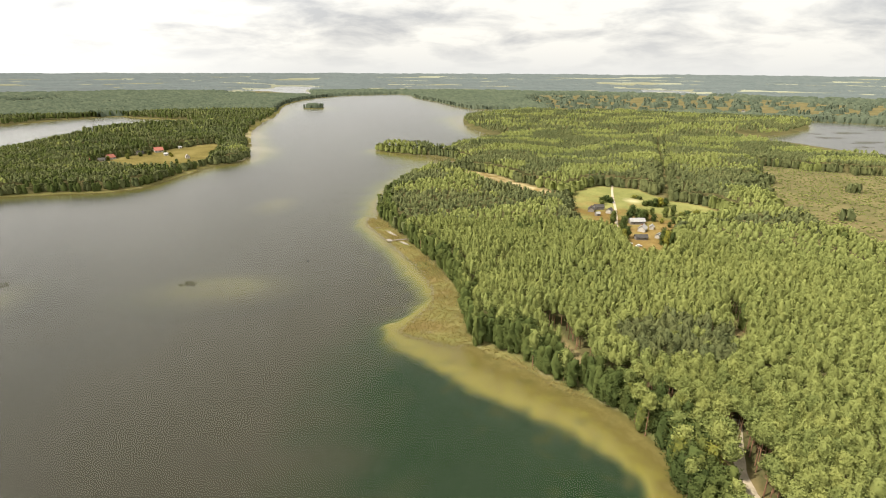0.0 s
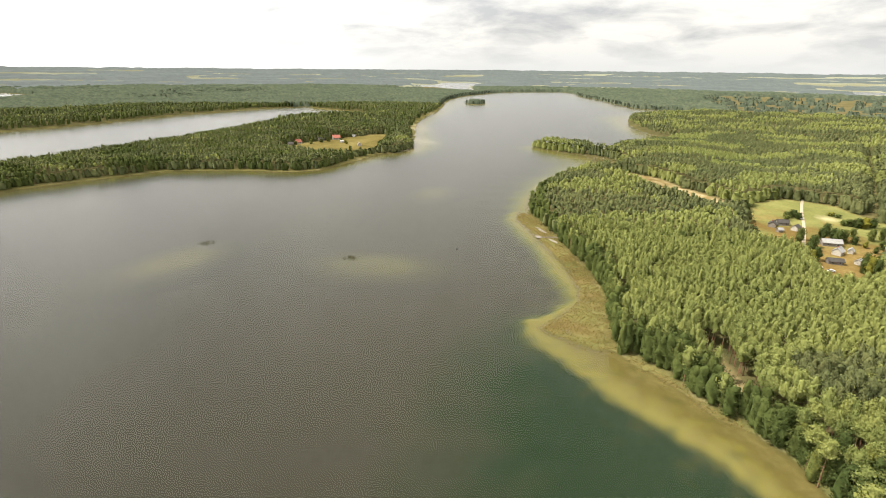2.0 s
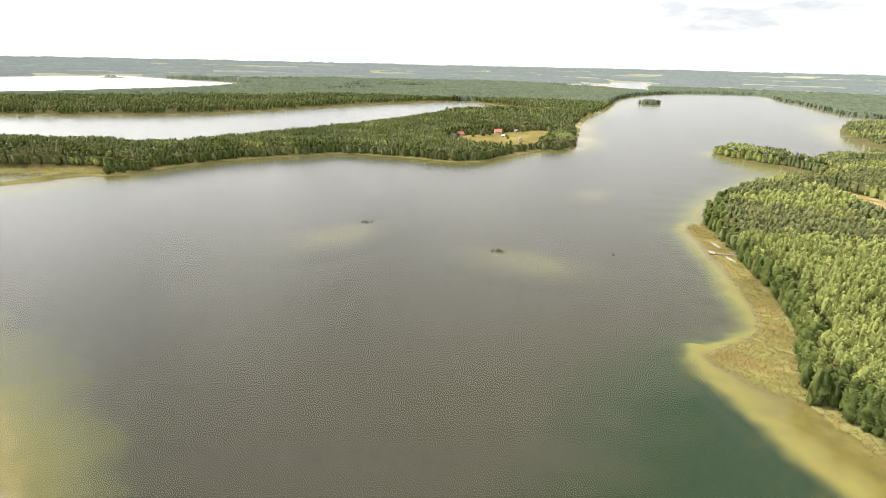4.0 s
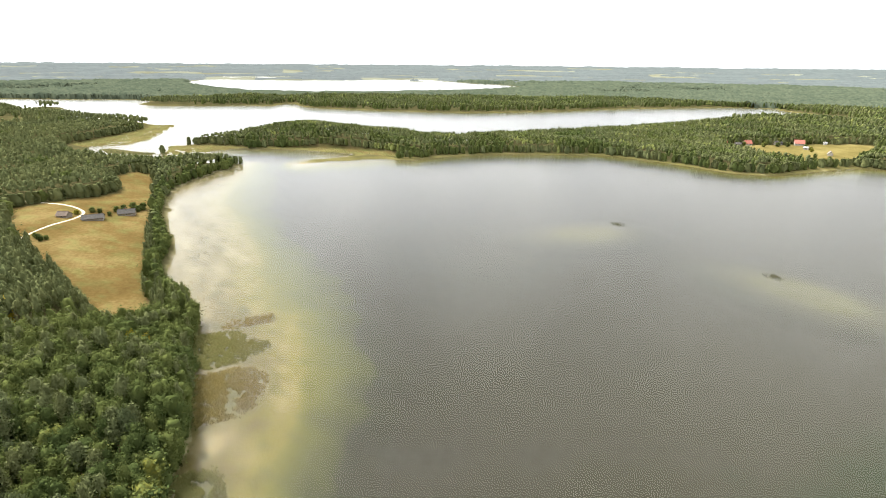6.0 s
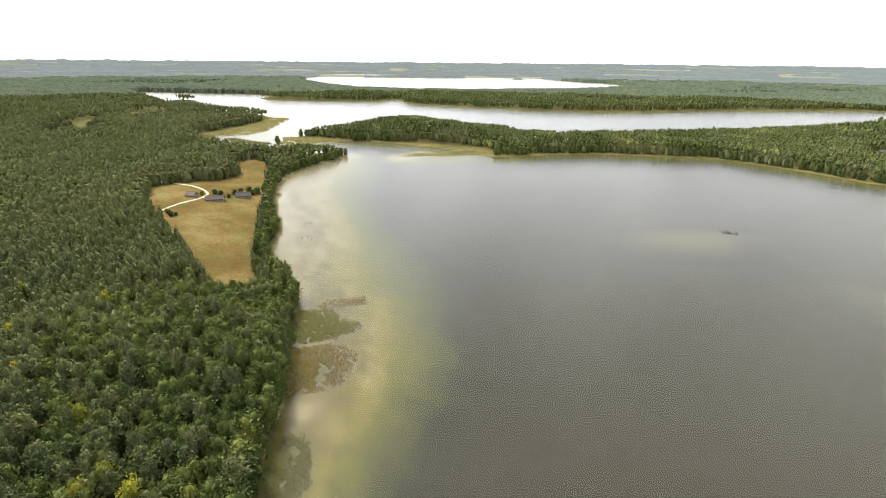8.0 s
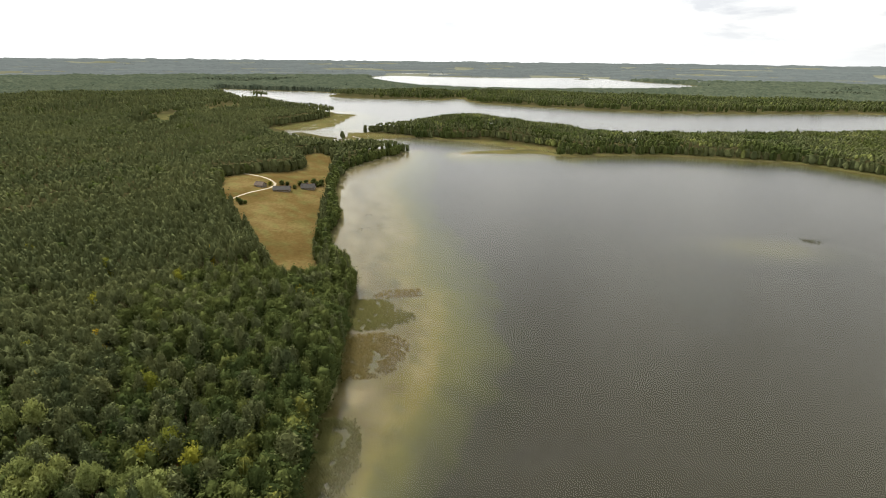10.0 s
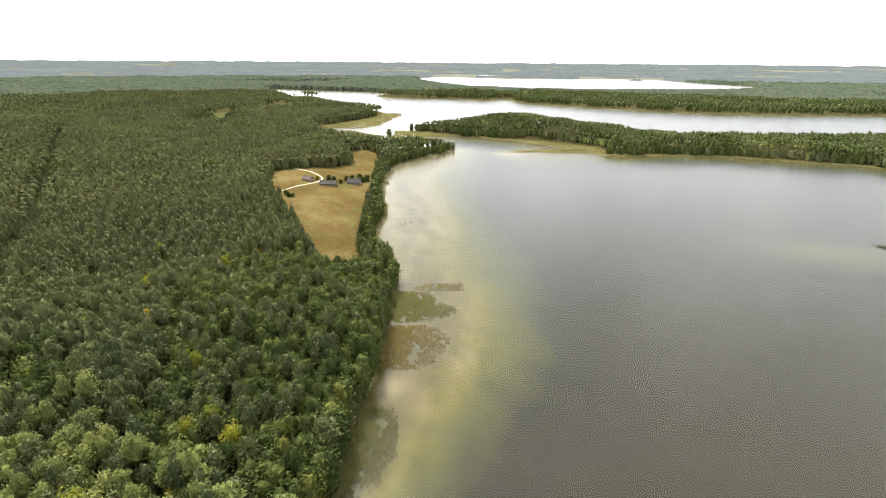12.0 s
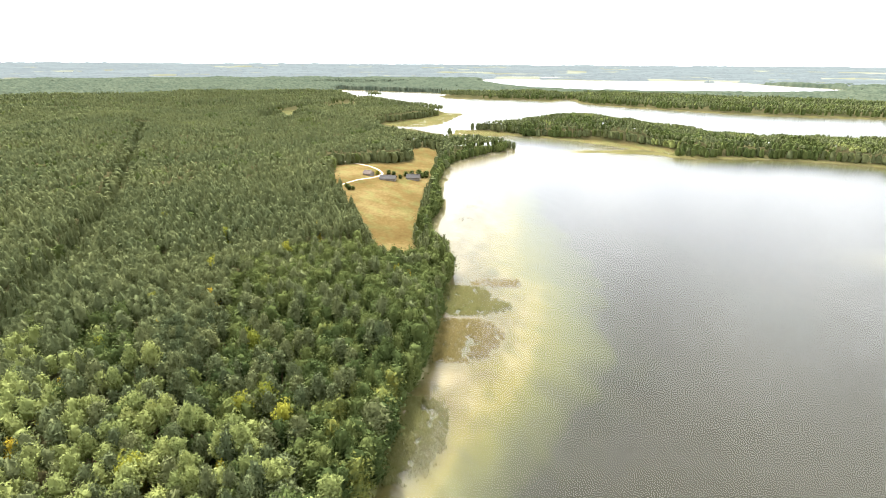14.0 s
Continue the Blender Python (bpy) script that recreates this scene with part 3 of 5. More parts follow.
# ------------------------------------------------------------ ground and water
def build_ground():
    az = np.concatenate([np.arange(-48, 142, 0.5), np.arange(142, 312, 5.0)])   # heading, to the left of +y
    rad = np.concatenate([[0, 12, 24, 36], 46 * 1.0125 ** np.arange(0, 377)])
    rad = rad[rad < 4950]
    A, R = np.meshgrid(np.radians(az), rad)
    X, Y = -R * np.sin(A), R * np.cos(A)
    x, y = X.ravel(), Y.ravel()
    d = water_distance(x, y)
    z = land_height(x, y, d)
    nr, na = X.shape
    i, j = np.meshgrid(np.arange(nr - 1), np.arange(na), indexing="ij")
    a, b = i * na + j, i * na + (j + 1) % na
    faces = np.stack([a, a + na, b + na, b], -1).reshape(-1, 4)
    me = raw_mesh("ground", np.stack([x, y, z], 1), faces, [GROUND], smooth=True)
    dry, green, sand = np.zeros(len(x)), np.zeros(len(x)), np.zeros(len(x))
    def soft(poly, w):
        return np.clip(0.5 + signed(x, y, poly) / w, 0, 1)
    dry = np.maximum.reduce([soft(p, 5) for p in (FIELD_WEST, FIELD_RED, CLEARING, MEADOW)])
    green = soft(CLEARING, 4) * np.clip(0.4 + 0.6 * rolling(x, y, 50) + (y - 375) / 70 + 0.3 * rolling(x, y, 14) + (x - 165) / 90, 0, 0.9)
    green = np.maximum(green, 0.35 * soft(FIELD_RED, 5))
    green = np.maximum(green, soft(FIELD_WEST, 5) * np.clip(0.5 * rolling(x, y, 22) + 0.3 * rolling(x, y, 7), 0, 0.5))
    # yellow rises towards the bog's near edge, painting in sunlight there
    dry = np.maximum(dry, soft(BOG, 30) * np.clip(0.28 + 0.2 * rolling(x, y, 130) + (330 - y) / 400, 0, 0.6))
    green = np.maximum(green, soft(BOG, 30) * np.clip(0.2 - 0.3 * rolling(x, y, 90), 0.0, 0.4))
    for p in FAR_FIELDS + OPEN_LAND:
        dry = np.maximum(dry, soft(p, 40) * np.clip(0.16 + 0.14 * rolling(x, y, 220), 0.05, 0.3))
        green = np.maximum(green, soft(p, 40) * np.clip(0.12 - 0.3 * rolling(x, y, 300), 0.0, 0.4))
    far = np.clip((np.hypot(x, y) - 1900) / 500, 0, 1)
    # paling grows with distance, painted haze on the far ground
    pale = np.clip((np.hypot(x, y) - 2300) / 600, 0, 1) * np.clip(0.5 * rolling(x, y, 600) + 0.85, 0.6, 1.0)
    dry = np.maximum(dry, far * np.clip(rolling(x, y, 700) * 1.4 - 0.35, 0, 0.15))
    green = np.maximum(green, far * np.clip(-rolling(x, y, 520) * 1.2 - 0.3, 0, 0.2))
    for m in MARSH:
        dry = np.maximum(dry, soft(m, 4) * 0.6)
        green = np.maximum(green, soft(m, 4) * np.clip(0.3 + 0.5 * rolling(x, y, 30), 0, 0.7))
    # weed growing on the shallow bed
    shallow = np.clip(1 - np.abs(d - 14) / 30, 0, 1) * (d > 0) * (np.hypot(x, y) < 900)
    green = np.maximum(green, shallow * np.clip(0.75 * rolling(x, y, 15) + 0.35 * rolling(x, y, 43) - 0.25, 0, 0.55))
    green = np.maximum(green, 0.6 * np.clip(1 - np.abs(d + 1) / 4, 0, 1) * (np.hypot(x, y) < 260))
    bank = ((x < -270) & (y > 85) | (x < -760)) * np.clip(1.2 - np.abs(d + 3) / 6, 0, 1)
    dry, green = np.maximum(dry, 0.75 * bank), np.maximum(green, 0.55 * bank)
    for k, p in enumerate(REEDS):
        green = np.maximum(green, soft(p, 7) * (0.9 if k in (0, 3) else 0.7))
    for p in SANDY_GAPS:
        sand = np.maximum(sand, soft(p, 4) * 0.3)
        dry = np.maximum(dry, soft(p, 4))
    for p0, p1, w in CUTS:
        dry = np.maximum(dry, 0.1 * np.clip(1.4 - edge_distance(x, y, [p0, p1], False) / w, 0, 1))
    sand = np.maximum(sand, np.clip(0.45 * rolling(x, y, 40) - 0.1, 0, 0.5) * np.clip(1 - np.abs(d + 0.4) / 1.2, 0, 1) * (np.hypot(x, y) < 700))
    # pale sand in the western shallows, a sandy beach, spits along the headland
    west = np.clip((-92 - x) / 45, 0, 1) * np.clip((x + 600) / 60, 0, 1) * (y < 90) * (d > 0)
    # extra sand at this end also paints in the sky's whitish reflection
    pale_end = np.clip((-205 - x) / 60, 0, 1)
    sand = np.maximum(sand, west * soft(WEST_FLAT, 10) * np.clip(0.06 + 0.26 * pale_end + 0.22 * np.clip(1.1 - d / 9, 0, 1) + 0.26 * rolling(x, y, 24) + 0.16 * rolling(x, y, 9), 0, 0.6))
    sand = np.maximum(sand, soft(TAN, 6) * np.clip(0.45 + 0.35 * rolling(x, y, 9), 0, 0.7))
    for a, b, ra, rb, turn, top in SHOALS:
        c, s = math.cos(radians(turn)), math.sin(radians(turn))
        sand = np.maximum(sand, 0.11 * np.clip(1.5 - 1.4 * np.hypot(((x - a) * c + (y - b) * s) / ra, (-(x - a) * s + (y - b) * c) / rb), 0, 1))
    sand = np.maximum(sand, soft(MEADOW, 5) * np.clip(0.25 + 0.35 * rolling(x, y, 18), 0, 0.6))
    for a, b, r in SPITS:
        sand = np.maximum(sand, np.clip(1.3 - np.hypot(x - a, y - b) / r, 0, 1) * 0.7)
    heath = np.maximum.reduce([soft(p, 40) * 0.85 for p in FAR_FIELDS[:1] + OPEN_LAND] + [soft(BOG, 30) * 0.75])
    heath = np.maximum(heath, (d > 0) * np.clip(0.45 + signed(x, y, EAST_GREEN) / 55 + 0.12 * rolling(x, y, 38), 0, 1) * np.clip(-(z + 1.1) / 1.4, 0, 1))
    me.attributes.new("heath", "FLOAT", "POINT").data.foreach_set("value", heath.astype(np.float32))
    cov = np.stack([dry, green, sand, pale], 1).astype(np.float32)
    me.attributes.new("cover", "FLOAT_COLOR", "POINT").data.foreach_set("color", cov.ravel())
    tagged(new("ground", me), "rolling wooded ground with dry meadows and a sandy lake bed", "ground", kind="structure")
    k = 96
    ring = [(3800 * math.cos(6.2832 * q / k), 3800 * math.sin(6.2832 * q / k), 0) for q in range(k)]
    wm = raw_mesh("water", [(0, 0, 0)] + ring, [(0, 1 + q, 1 + (q + 1) % k) for q in range(k)], [WATER])
    tagged(new("water", wm), "rippled grey-green lake water, clear over the shallows", "lake", kind="structure")


build_ground()


def height_at(x, y):
    x, y = np.atleast_1d(np.asarray(x, float)), np.atleast_1d(np.asarray(y, float))
    return land_height(x, y, water_distance(x, y))


# ------------------------------------------------------------ trees
def sprays(rs, centres, outward, size, per):
    """Loose triangles of needles or leaves round the given centres: half lie flat on the crown, half point out and up."""
    n = len(centres)
    c = np.repeat(centres, per, 0) + rs.normal(0, size * 0.40, (n * per, 3))
    o = np.repeat(outward, per, 0) + rs.normal(0, 0.24, (n * per, 3))
    o /= np.linalg.norm(o, axis=1, keepdims=True)
    a = np.cross(o, rs.normal(0, 1, o.shape))
    a /= np.linalg.norm(a, axis=1, keepdims=True)
    b = np.cross(o, a)
    v = []
    for ang in (0, 2.1, 4.2):
        q = (ang + rs.uniform(-0.5, 0.5, len(c)))[:, None]
        v.append(c + (a * np.cos(q) + b * np.sin(q)) * (size * rs.uniform(0.55, 1.1, len(c)))[:, None])
    v = np.stack(v, 1)
    tip = o * 0.8 + np.array([0, 0, 0.75])
    side = np.cross(tip, rs.normal(0, 1, tip.shape))
    side /= np.linalg.norm(side, axis=1, keepdims=True)
    sp = np.stack([c - side * size * 0.42, c + side * size * 0.42, c + tip * (size * rs.uniform(0.8, 1.35, len(c)))[:, None]], 1)
    spiky = rs.uniform(0, 1, len(c)) < 0.3
    v[spiky] = sp[spiky]
    face = np.cross(v[:, 1] - v[:, 0], v[:, 2] - v[:, 0])
    turned = (face * o).sum(1) < 0
    v[turned] = v[turned][:, [0, 2, 1]]
    return v.reshape(-1, 3)


TALL = 15.0


def profile(kind):
    """Share of the height at which the crown begins, and its radius from there (0) to the top (1)."""
    if kind == "pine":
        return 0.67, lambda s: 2.3 * np.clip(1 - s ** 2.3, 0, 1) ** 0.68 * (0.60 + 0.40 * np.minimum(1, s * 3.5)) + 0.10
    if kind == "edge_pine":
        return 0.50, lambda s: 2.2 * np.clip(1 - s ** 2.0, 0, 1) ** 0.75 * (0.60 + 0.40 * np.minimum(1, s * 3.0)) + 0.10
    if kind == "leaf":
        return 0.30, lambda s: 2.9 * np.sqrt(np.clip(1 - (1.55 * s - 0.62) ** 2, 0.02, 1))
    if kind == "round":
        return 0.05, lambda s: 2.7 * np.sqrt(np.clip(1 - (1.60 * s - 0.62) ** 2, 0.02, 1))
    return 0.12, lambda s: 2.2 * np.clip(1 - s, 0, 1) ** 0.75 * (0.75 + 0.25 * np.minimum(1, s * 5)) + 0.06


def surface_point(kind, u, ang, lumps, spread):
    """Points of a lumpy crown: foliage swells round each bough and falls back between them."""
    base, rad = profile(kind)
    r = rad(u)
    p = np.stack([r * np.cos(ang), r * np.sin(ang), TALL * (base + (1 - base) * u)], -1)
    near = np.min(((p[:, None, :] - lumps[None]) ** 2).sum(-1), 1)
    swell = 0.56 + 0.58 * np.exp(-near / spread ** 2)
    return np.stack([p[:, 0] * swell, p[:, 1] * swell, p[:, 2] + 1.1 * (swell - 0.9) * (0.3 + u)], -1)


def crown_mesh(seed, kind, sides, rings, extra, size, low=0.0, boughs=16, rough=0.3):
    """A crown: an uneven heart of boughs, with loose sprays of needles or leaves standing off it."""
    rs = np.random.default_rng(seed)
    base, rad = profile(kind)
    lu = np.clip(rs.uniform(0.05, 1.0, boughs) ** 0.85, 0, 0.97)
    la = np.arange(boughs) * 2.4 + rs.uniform(-0.4, 0.4, boughs)
    lr = rad(lu)
    lumps = np.stack([lr * np.cos(la), lr * np.sin(la), TALL * (base + (1 - base) * lu)], 1)
    spread = 0.74 if kind in ("leaf", "round") else 0.60
    top = 0.90 if rings > 2 else 0.78
    u = np.repeat(low + (top - low) * np.arange(rings) / max(1, rings - 1), sides)
    k = np.tile(np.arange(sides), rings)
    ring = np.repeat(np.arange(rings), sides)
    ang = 6.283 * (k + 0.5 * (ring % 2)) / sides + rs.uniform(-0.22, 0.22, len(k))
    v = surface_point(kind, u, ang, lumps, spread) * np.array([0.80, 0.80, 0.99])
    v += rs.normal(0, 0.20, v.shape)
    v = np.concatenate([v, [[rs.uniform(-0.25, 0.25), rs.uniform(-0.25, 0.25), TALL * (rs.uniform(0.92, 0.97) if kind in ("leaf", "round") else rs.uniform(0.97, 1.02))]]])
    f = []
    for i in range(rings - 1):
        for q in range(sides):
            a, b = i * sides + q, i * sides + (q + 1) % sides
            f += [(a, b, a + sides), (b, b + sides, a + sides)]
    last = (rings - 1) * sides
    f += [(last + q, last + (q + 1) % sides, len(v) - 1) for q in range(sides)]
    f = np.array(f)
    n = np.zeros_like(v)
    fn = np.cross(v[f[:, 1]] - v[f[:, 0]], v[f[:, 2]] - v[f[:, 0]])
    for q in range(3):
        np.add.at(n, f[:, q], fn)
    n /= np.linalg.norm(n, axis=1, keepdims=True) + 1e-9
    if extra:
        su, sa = rs.uniform(low, 1, extra * 4), rs.uniform(0, 6.283, extra * 4)
        keep = rs.uniform(0, 1, extra * 4) < rad(su) / 2.6 + 0.12
        su, sa = su[keep][:extra], sa[keep][:extra]
        c = surface_point(kind, su, sa, lumps, spread)
        e = 0.03
        du = surface_point(kind, np.clip(su + e, 0, 1), sa, lumps, spread) - surface_point(kind, np.clip(su - e, 0, 1), sa, lumps, spread)
        da = surface_point(kind, su, sa + 0.08, lumps, spread) - surface_point(kind, su, sa - 0.08, lumps, spread)
        o = np.cross(da, du)
        o /= np.linalg.norm(o, axis=1, keepdims=True) + 1e-9
        w = sprays(rs, c + o * rs.uniform(-0.15, 0.40, len(c))[:, None], o, size, 1)
        f = np.concatenate([f, len(v) + np.arange(len(w)).reshape(-1, 3)])
        v, n = np.concatenate([v, w]), np.concatenate([n, np.repeat(o, 3, 0)])
    n = n + rs.normal(0, 1, n.shape) * np.where(np.arange(len(n)) < sides * rings + 1, rough, 1.4 * rough)[:, None]
    return v, f, n / np.linalg.norm(n, axis=1, keepdims=True)


def trunk_mesh(height=TALL, r=0.17, sides=5, top=0.8):
    v, f = [], []
    for h, q in ((-0.6, 1.2), (height * 0.35, 0.8), (height * top, 0.3)):
        v += [(r * q * math.cos(6.283 * k / sides), r * q * math.sin(6.283 * k / sides), h) for k in range(sides)]
    for i in (0, 1):
        for k in range(sides):
            a, b = i * sides + k, i * sides + (k + 1) % sides
            f += [(a, b, a + sides), (b, b + sides, a + sides)]
    return np.array(v), np.array(f)


def forest_mesh(name, spots, shapes, mat, rs):
    """Many trees joined: spots hold x, y, z, height factor, width factor and tone."""
    V, F, T, N, off = [], [], [], [], 0
    which = rs.integers(0, len(shapes), len(spots))
    for k, (tv, tf, *tn) in enumerate(shapes):
        s = spots[which == k]
        if not len(s):
            continue
        a = rs.uniform(0, 6.283, len(s))
        ca, sa = np.cos(a)[:, None], np.sin(a)[:, None]
        x = (tv[None, :, 0] * ca - tv[None, :, 1] * sa) * s[:, 4:5] + s[:, 0:1]
        y = (tv[None, :, 0] * sa + tv[None, :, 1] * ca) * s[:, 4:5] + s[:, 1:2]
        z = tv[None, :, 2] * s[:, 3:4] + s[:, 2:3]
        V.append(np.stack([x, y, z], -1).reshape(-1, 3).astype(np.float32))
        F.append((tf[None] + (np.arange(len(s)) * len(tv))[:, None, None]).reshape(-1, 3) + off)
        T.append(np.repeat(s[:, 5], len(tv)))
        if tn:
            q = tn[0]
            N.append(np.stack([q[None, :, 0] * ca - q[None, :, 1] * sa, q[None, :, 0] * sa + q[None, :, 1] * ca, np.repeat(q[None, :, 2], len(s), 0)], -1).reshape(-1, 3))
        off += len(s) * len(tv)
    return raw_mesh(name, np.concatenate(V), np.concatenate(F), [mat], np.concatenate(T), bool(N), np.concatenate(N) if N else None)


def clear_of(x, y, d):
    """Where trees grow: on land, off the fields, lanes and marshes."""
    fringe = (x < -270) & (y > 85) & (x > -720) | (x < -760)
    ok = d < np.where(fringe, -5.0 + 2.0 * rolling(x, y, 60), np.where((x > -30) & (y < 300), 1.3, np.where((x < -225) & (x > -470) & (y < 30), -3.2, -0.3)))
    edge = rolling(x, y, 17) * 1.6
    for p in [FIELD_WEST, FIELD_RED, CLEARING, MEADOW] + SANDY_GAPS:
        ok &= signed(x, y, p) < edge - 0.5
    for p in [BOG] + FAR_FIELDS + OPEN_LAND:
        ok &= (signed(x, y, p) < 12 * rolling(x, y, 60) - 5) | (rolling(x, y, 90) > (1.0 if p is BOG else 0.8 if p is FAR_FIELDS[0] else 0.15))
    for m in MARSH + BARE:
        ok &= signed(x, y, m) < 0
    for p0, p1, w in CUTS:
        ok &= edge_distance(x, y, [p0, p1], False) > w
    for m in ISLES[1:2]:
        ok &= ~inside(x, y, m)
    return ok


def scatter(r0, r1, step, rs):
    """Jittered spots on land between two distances, in the sector that is overlooked."""
    n = int(r1 / step) + 1
    g = np.arange(-n, n + 1) * step
    x, y = np.meshgrid(g, g)
    x = (x + (np.arange(len(g))[:, None] % 2) * step / 2).ravel()
    y = y.ravel()
    x, y = x + rs.uniform(-0.42, 0.42, x.shape) * step, y + rs.uniform(-0.42, 0.42, x.shape) * step
    r, a = np.hypot(x, y), np.degrees(np.arctan2(-x, y))
    k = (r >= r0) & (r < r1) & (a > -50) & (a < 144)
    x, y = x[k], y[k]
    d = water_distance(x, y)
    k = clear_of(x, y, d)
    x, y, d = x[k], y[k], d[k]
    z = land_height(x, y, d)
    return x, y, z, d


LEAF_ZONE = [(-208, -52), (-212, -30), (-201, 4), (-120, 5), (-92, 0), (-80, -12), (-90, -40), (-106, -55), (-135, -60), (-172, -72)]
PALE_PINES = [(-116, -112), (-104, -60), (-90, -40), (-84, -12), (-60, 0), (-40, -140)]
BLUE_PINES = [(66, 182), (92, 192), (115, 182), (102, 157), (74, 157)]


def kinds_at(x, y, d, rs):
    """0 light pine, 1 broadleaf, 2 dark pine or spruce, by the shore, the stand and chance."""
    u = rs.uniform(0, 1, x.shape)
    roll = rolling(x, y, 75) * 0.5 + (u - 0.5) * 0.7
    west, north = (x < -40) & (y < 60), y > 340
    kd = np.where(west, np.where(roll > 0.52, 1, 2), 0)
    # large dark and light stands in the north imitate cloud shade and sun
    kd = np.where(~west & north, np.where(rolling(x, y, 160) + 0.5 * (u - 0.5) > 0.15, 0, 2), kd)
    kd = np.where((x < -280) & (y >= 60), np.where(roll > 0.05, 1, np.where(roll < -0.62, 0, 2)), kd)
    kd = np.where(inside(x, y, LEAF_ZONE) & (u + 0.3 * rolling(x, y, 30) > 0.25), 1, kd)
    v = rs.uniform(0, 1, x.shape)
    pale = signed(x, y, PALE_PINES) + 14 * (v - 0.5) + 5 * rolling(x, y, 20) > 0
    kd = np.where(pale, np.where(u < 0.46, 0, np.where(u < 0.74, 2, 1)), kd)
    kd = np.where(inside(x, y, BLUE_PINES) & (u > 0.15), 2, kd)
    kd = np.where((d > -9) & (np.hypot(x, y) < 600) & (u > 0.15), 1, kd)
    return np.where(~west & ~north & (kd == 0) & (roll > 0.62), 1, kd)


def tree_thing(name, kind, seed, mat, extra=680, size=0.42):
    """One tree with a trunk, limbs and a crown, at the origin."""
    root = new(name)
    rs = np.random.default_rng(seed)
    tv, tf = trunk_mesh(TALL, 0.17, 7, 0.93)
    o = new("trunk", raw_mesh("trunk", tv, tf, [BARK], smooth=True))
    o.parent = root
    for k in range(3):
        a, h, ln, V, F = 2.1 * k + rs.uniform(-0.6, 0.6), TALL * rs.uniform(0.36, 0.5), rs.uniform(0.8, 1.4), [], []
        for t, q in ((0, 0.09), (0.5, 0.07), (1, 0.02)):
            for n in range(3):
                w = 2.094 * n
                V.append((ln * t * math.cos(a) - q * math.sin(a) * math.cos(w), ln * t * math.sin(a) + q * math.cos(a) * math.cos(w), h + 0.9 * t * t + q * math.sin(w)))
        for i in (0, 3):
            for n in range(3):
                F += [(i + n, i + (n + 1) % 3, i + 3 + n), (i + (n + 1) % 3, i + 3 + (n + 1) % 3, i + 3 + n)]
        o = new("limb", raw_mesh("limb", V, F, [BARK]))
        o.parent = root
    cv, cf, cn = crown_mesh(seed, kind, 9, 6, extra, size, 0.0, 28, 0.3)
    o = new("crown", raw_mesh("crown", cv, cf, [mat], None, True, cn))
    o.parent = root
    return root


def on_edge(x, y, reach):
    """Whether open ground or water lies within reach of a tree."""
    e = np.zeros(x.shape, bool)
    for k in range(6):
        px, py = x + reach * math.cos(1.047 * k), y + reach * math.sin(1.047 * k)
        e |= ~clear_of(px, py, water_distance(px, py))
    return e


def spot_rows(x, y, z, kd, rs):
    """Tree rows: place, height factor, width factor, tone."""
    stand = rolling(x, y, 85)
    h = rs.normal(1.0, 0.075, len(x)).clip(0.7, 1.25) * (1 + 0.12 * stand)
    w = rs.normal(1.0, 0.16, len(x)).clip(0.65, 1.45) * np.where(kd == 1, 1.05, 1.0)
    return np.stack([x, y, z, h, w, 0.26 + 0.48 * (rs.uniform(0, 1, len(x)) * 0.7 + 0.3 * rs.beta(0.6, 0.6, len(x)))], 1)


def canopy(name, r0, r1, turn, grow, tall, uneven, mat, label, rs):
    """The closed, uneven roof of a wood seen from afar, falling to the ground at its edges."""
    az, rad = np.radians(np.arange(-50, 144, turn)), r0 * grow ** np.arange(0, int(math.log(r1 / r0) / math.log(grow)) + 1)
    A, R = np.meshgrid(az, rad)
    A = A + rs.uniform(-0.4, 0.4, A.shape) * radians(turn)
    R = R * (1 + rs.uniform(-0.4, 0.4, A.shape) * (grow - 1))
    x, y = (-R * np.sin(A)).ravel(), (R * np.cos(A)).ravel()
    d = water_distance(x, y)
    wood = clear_of(x, y, d + 4)
    top = tall * (1 + 0.14 * rolling(x, y, 85) + 0.10 * rolling(x, y, 300)) + uneven * rs.uniform(-1, 1, x.shape)
    z = np.where(wood, top, -1.5) + land_height(x, y, d)
    nr, na = A.shape
    i, j = np.meshgrid(np.arange(nr - 1), np.arange(na - 1), indexing="ij")
    a = (i * na + j).ravel()
    f = np.concatenate([np.stack([a, a + na, a + na + 1], 1), np.stack([a, a + na + 1, a + 1], 1)])
    f = f[wood[f].sum(1) > 0]
    used, inv = np.unique(f, return_inverse=True)
    v = np.stack([x, y, z], 1)[used]
    tagged(new(name, raw_mesh(name, v, inv.reshape(f.shape), [mat], rs.uniform(0, 1, len(v)), True)), label, "woodland", kind="stuff")


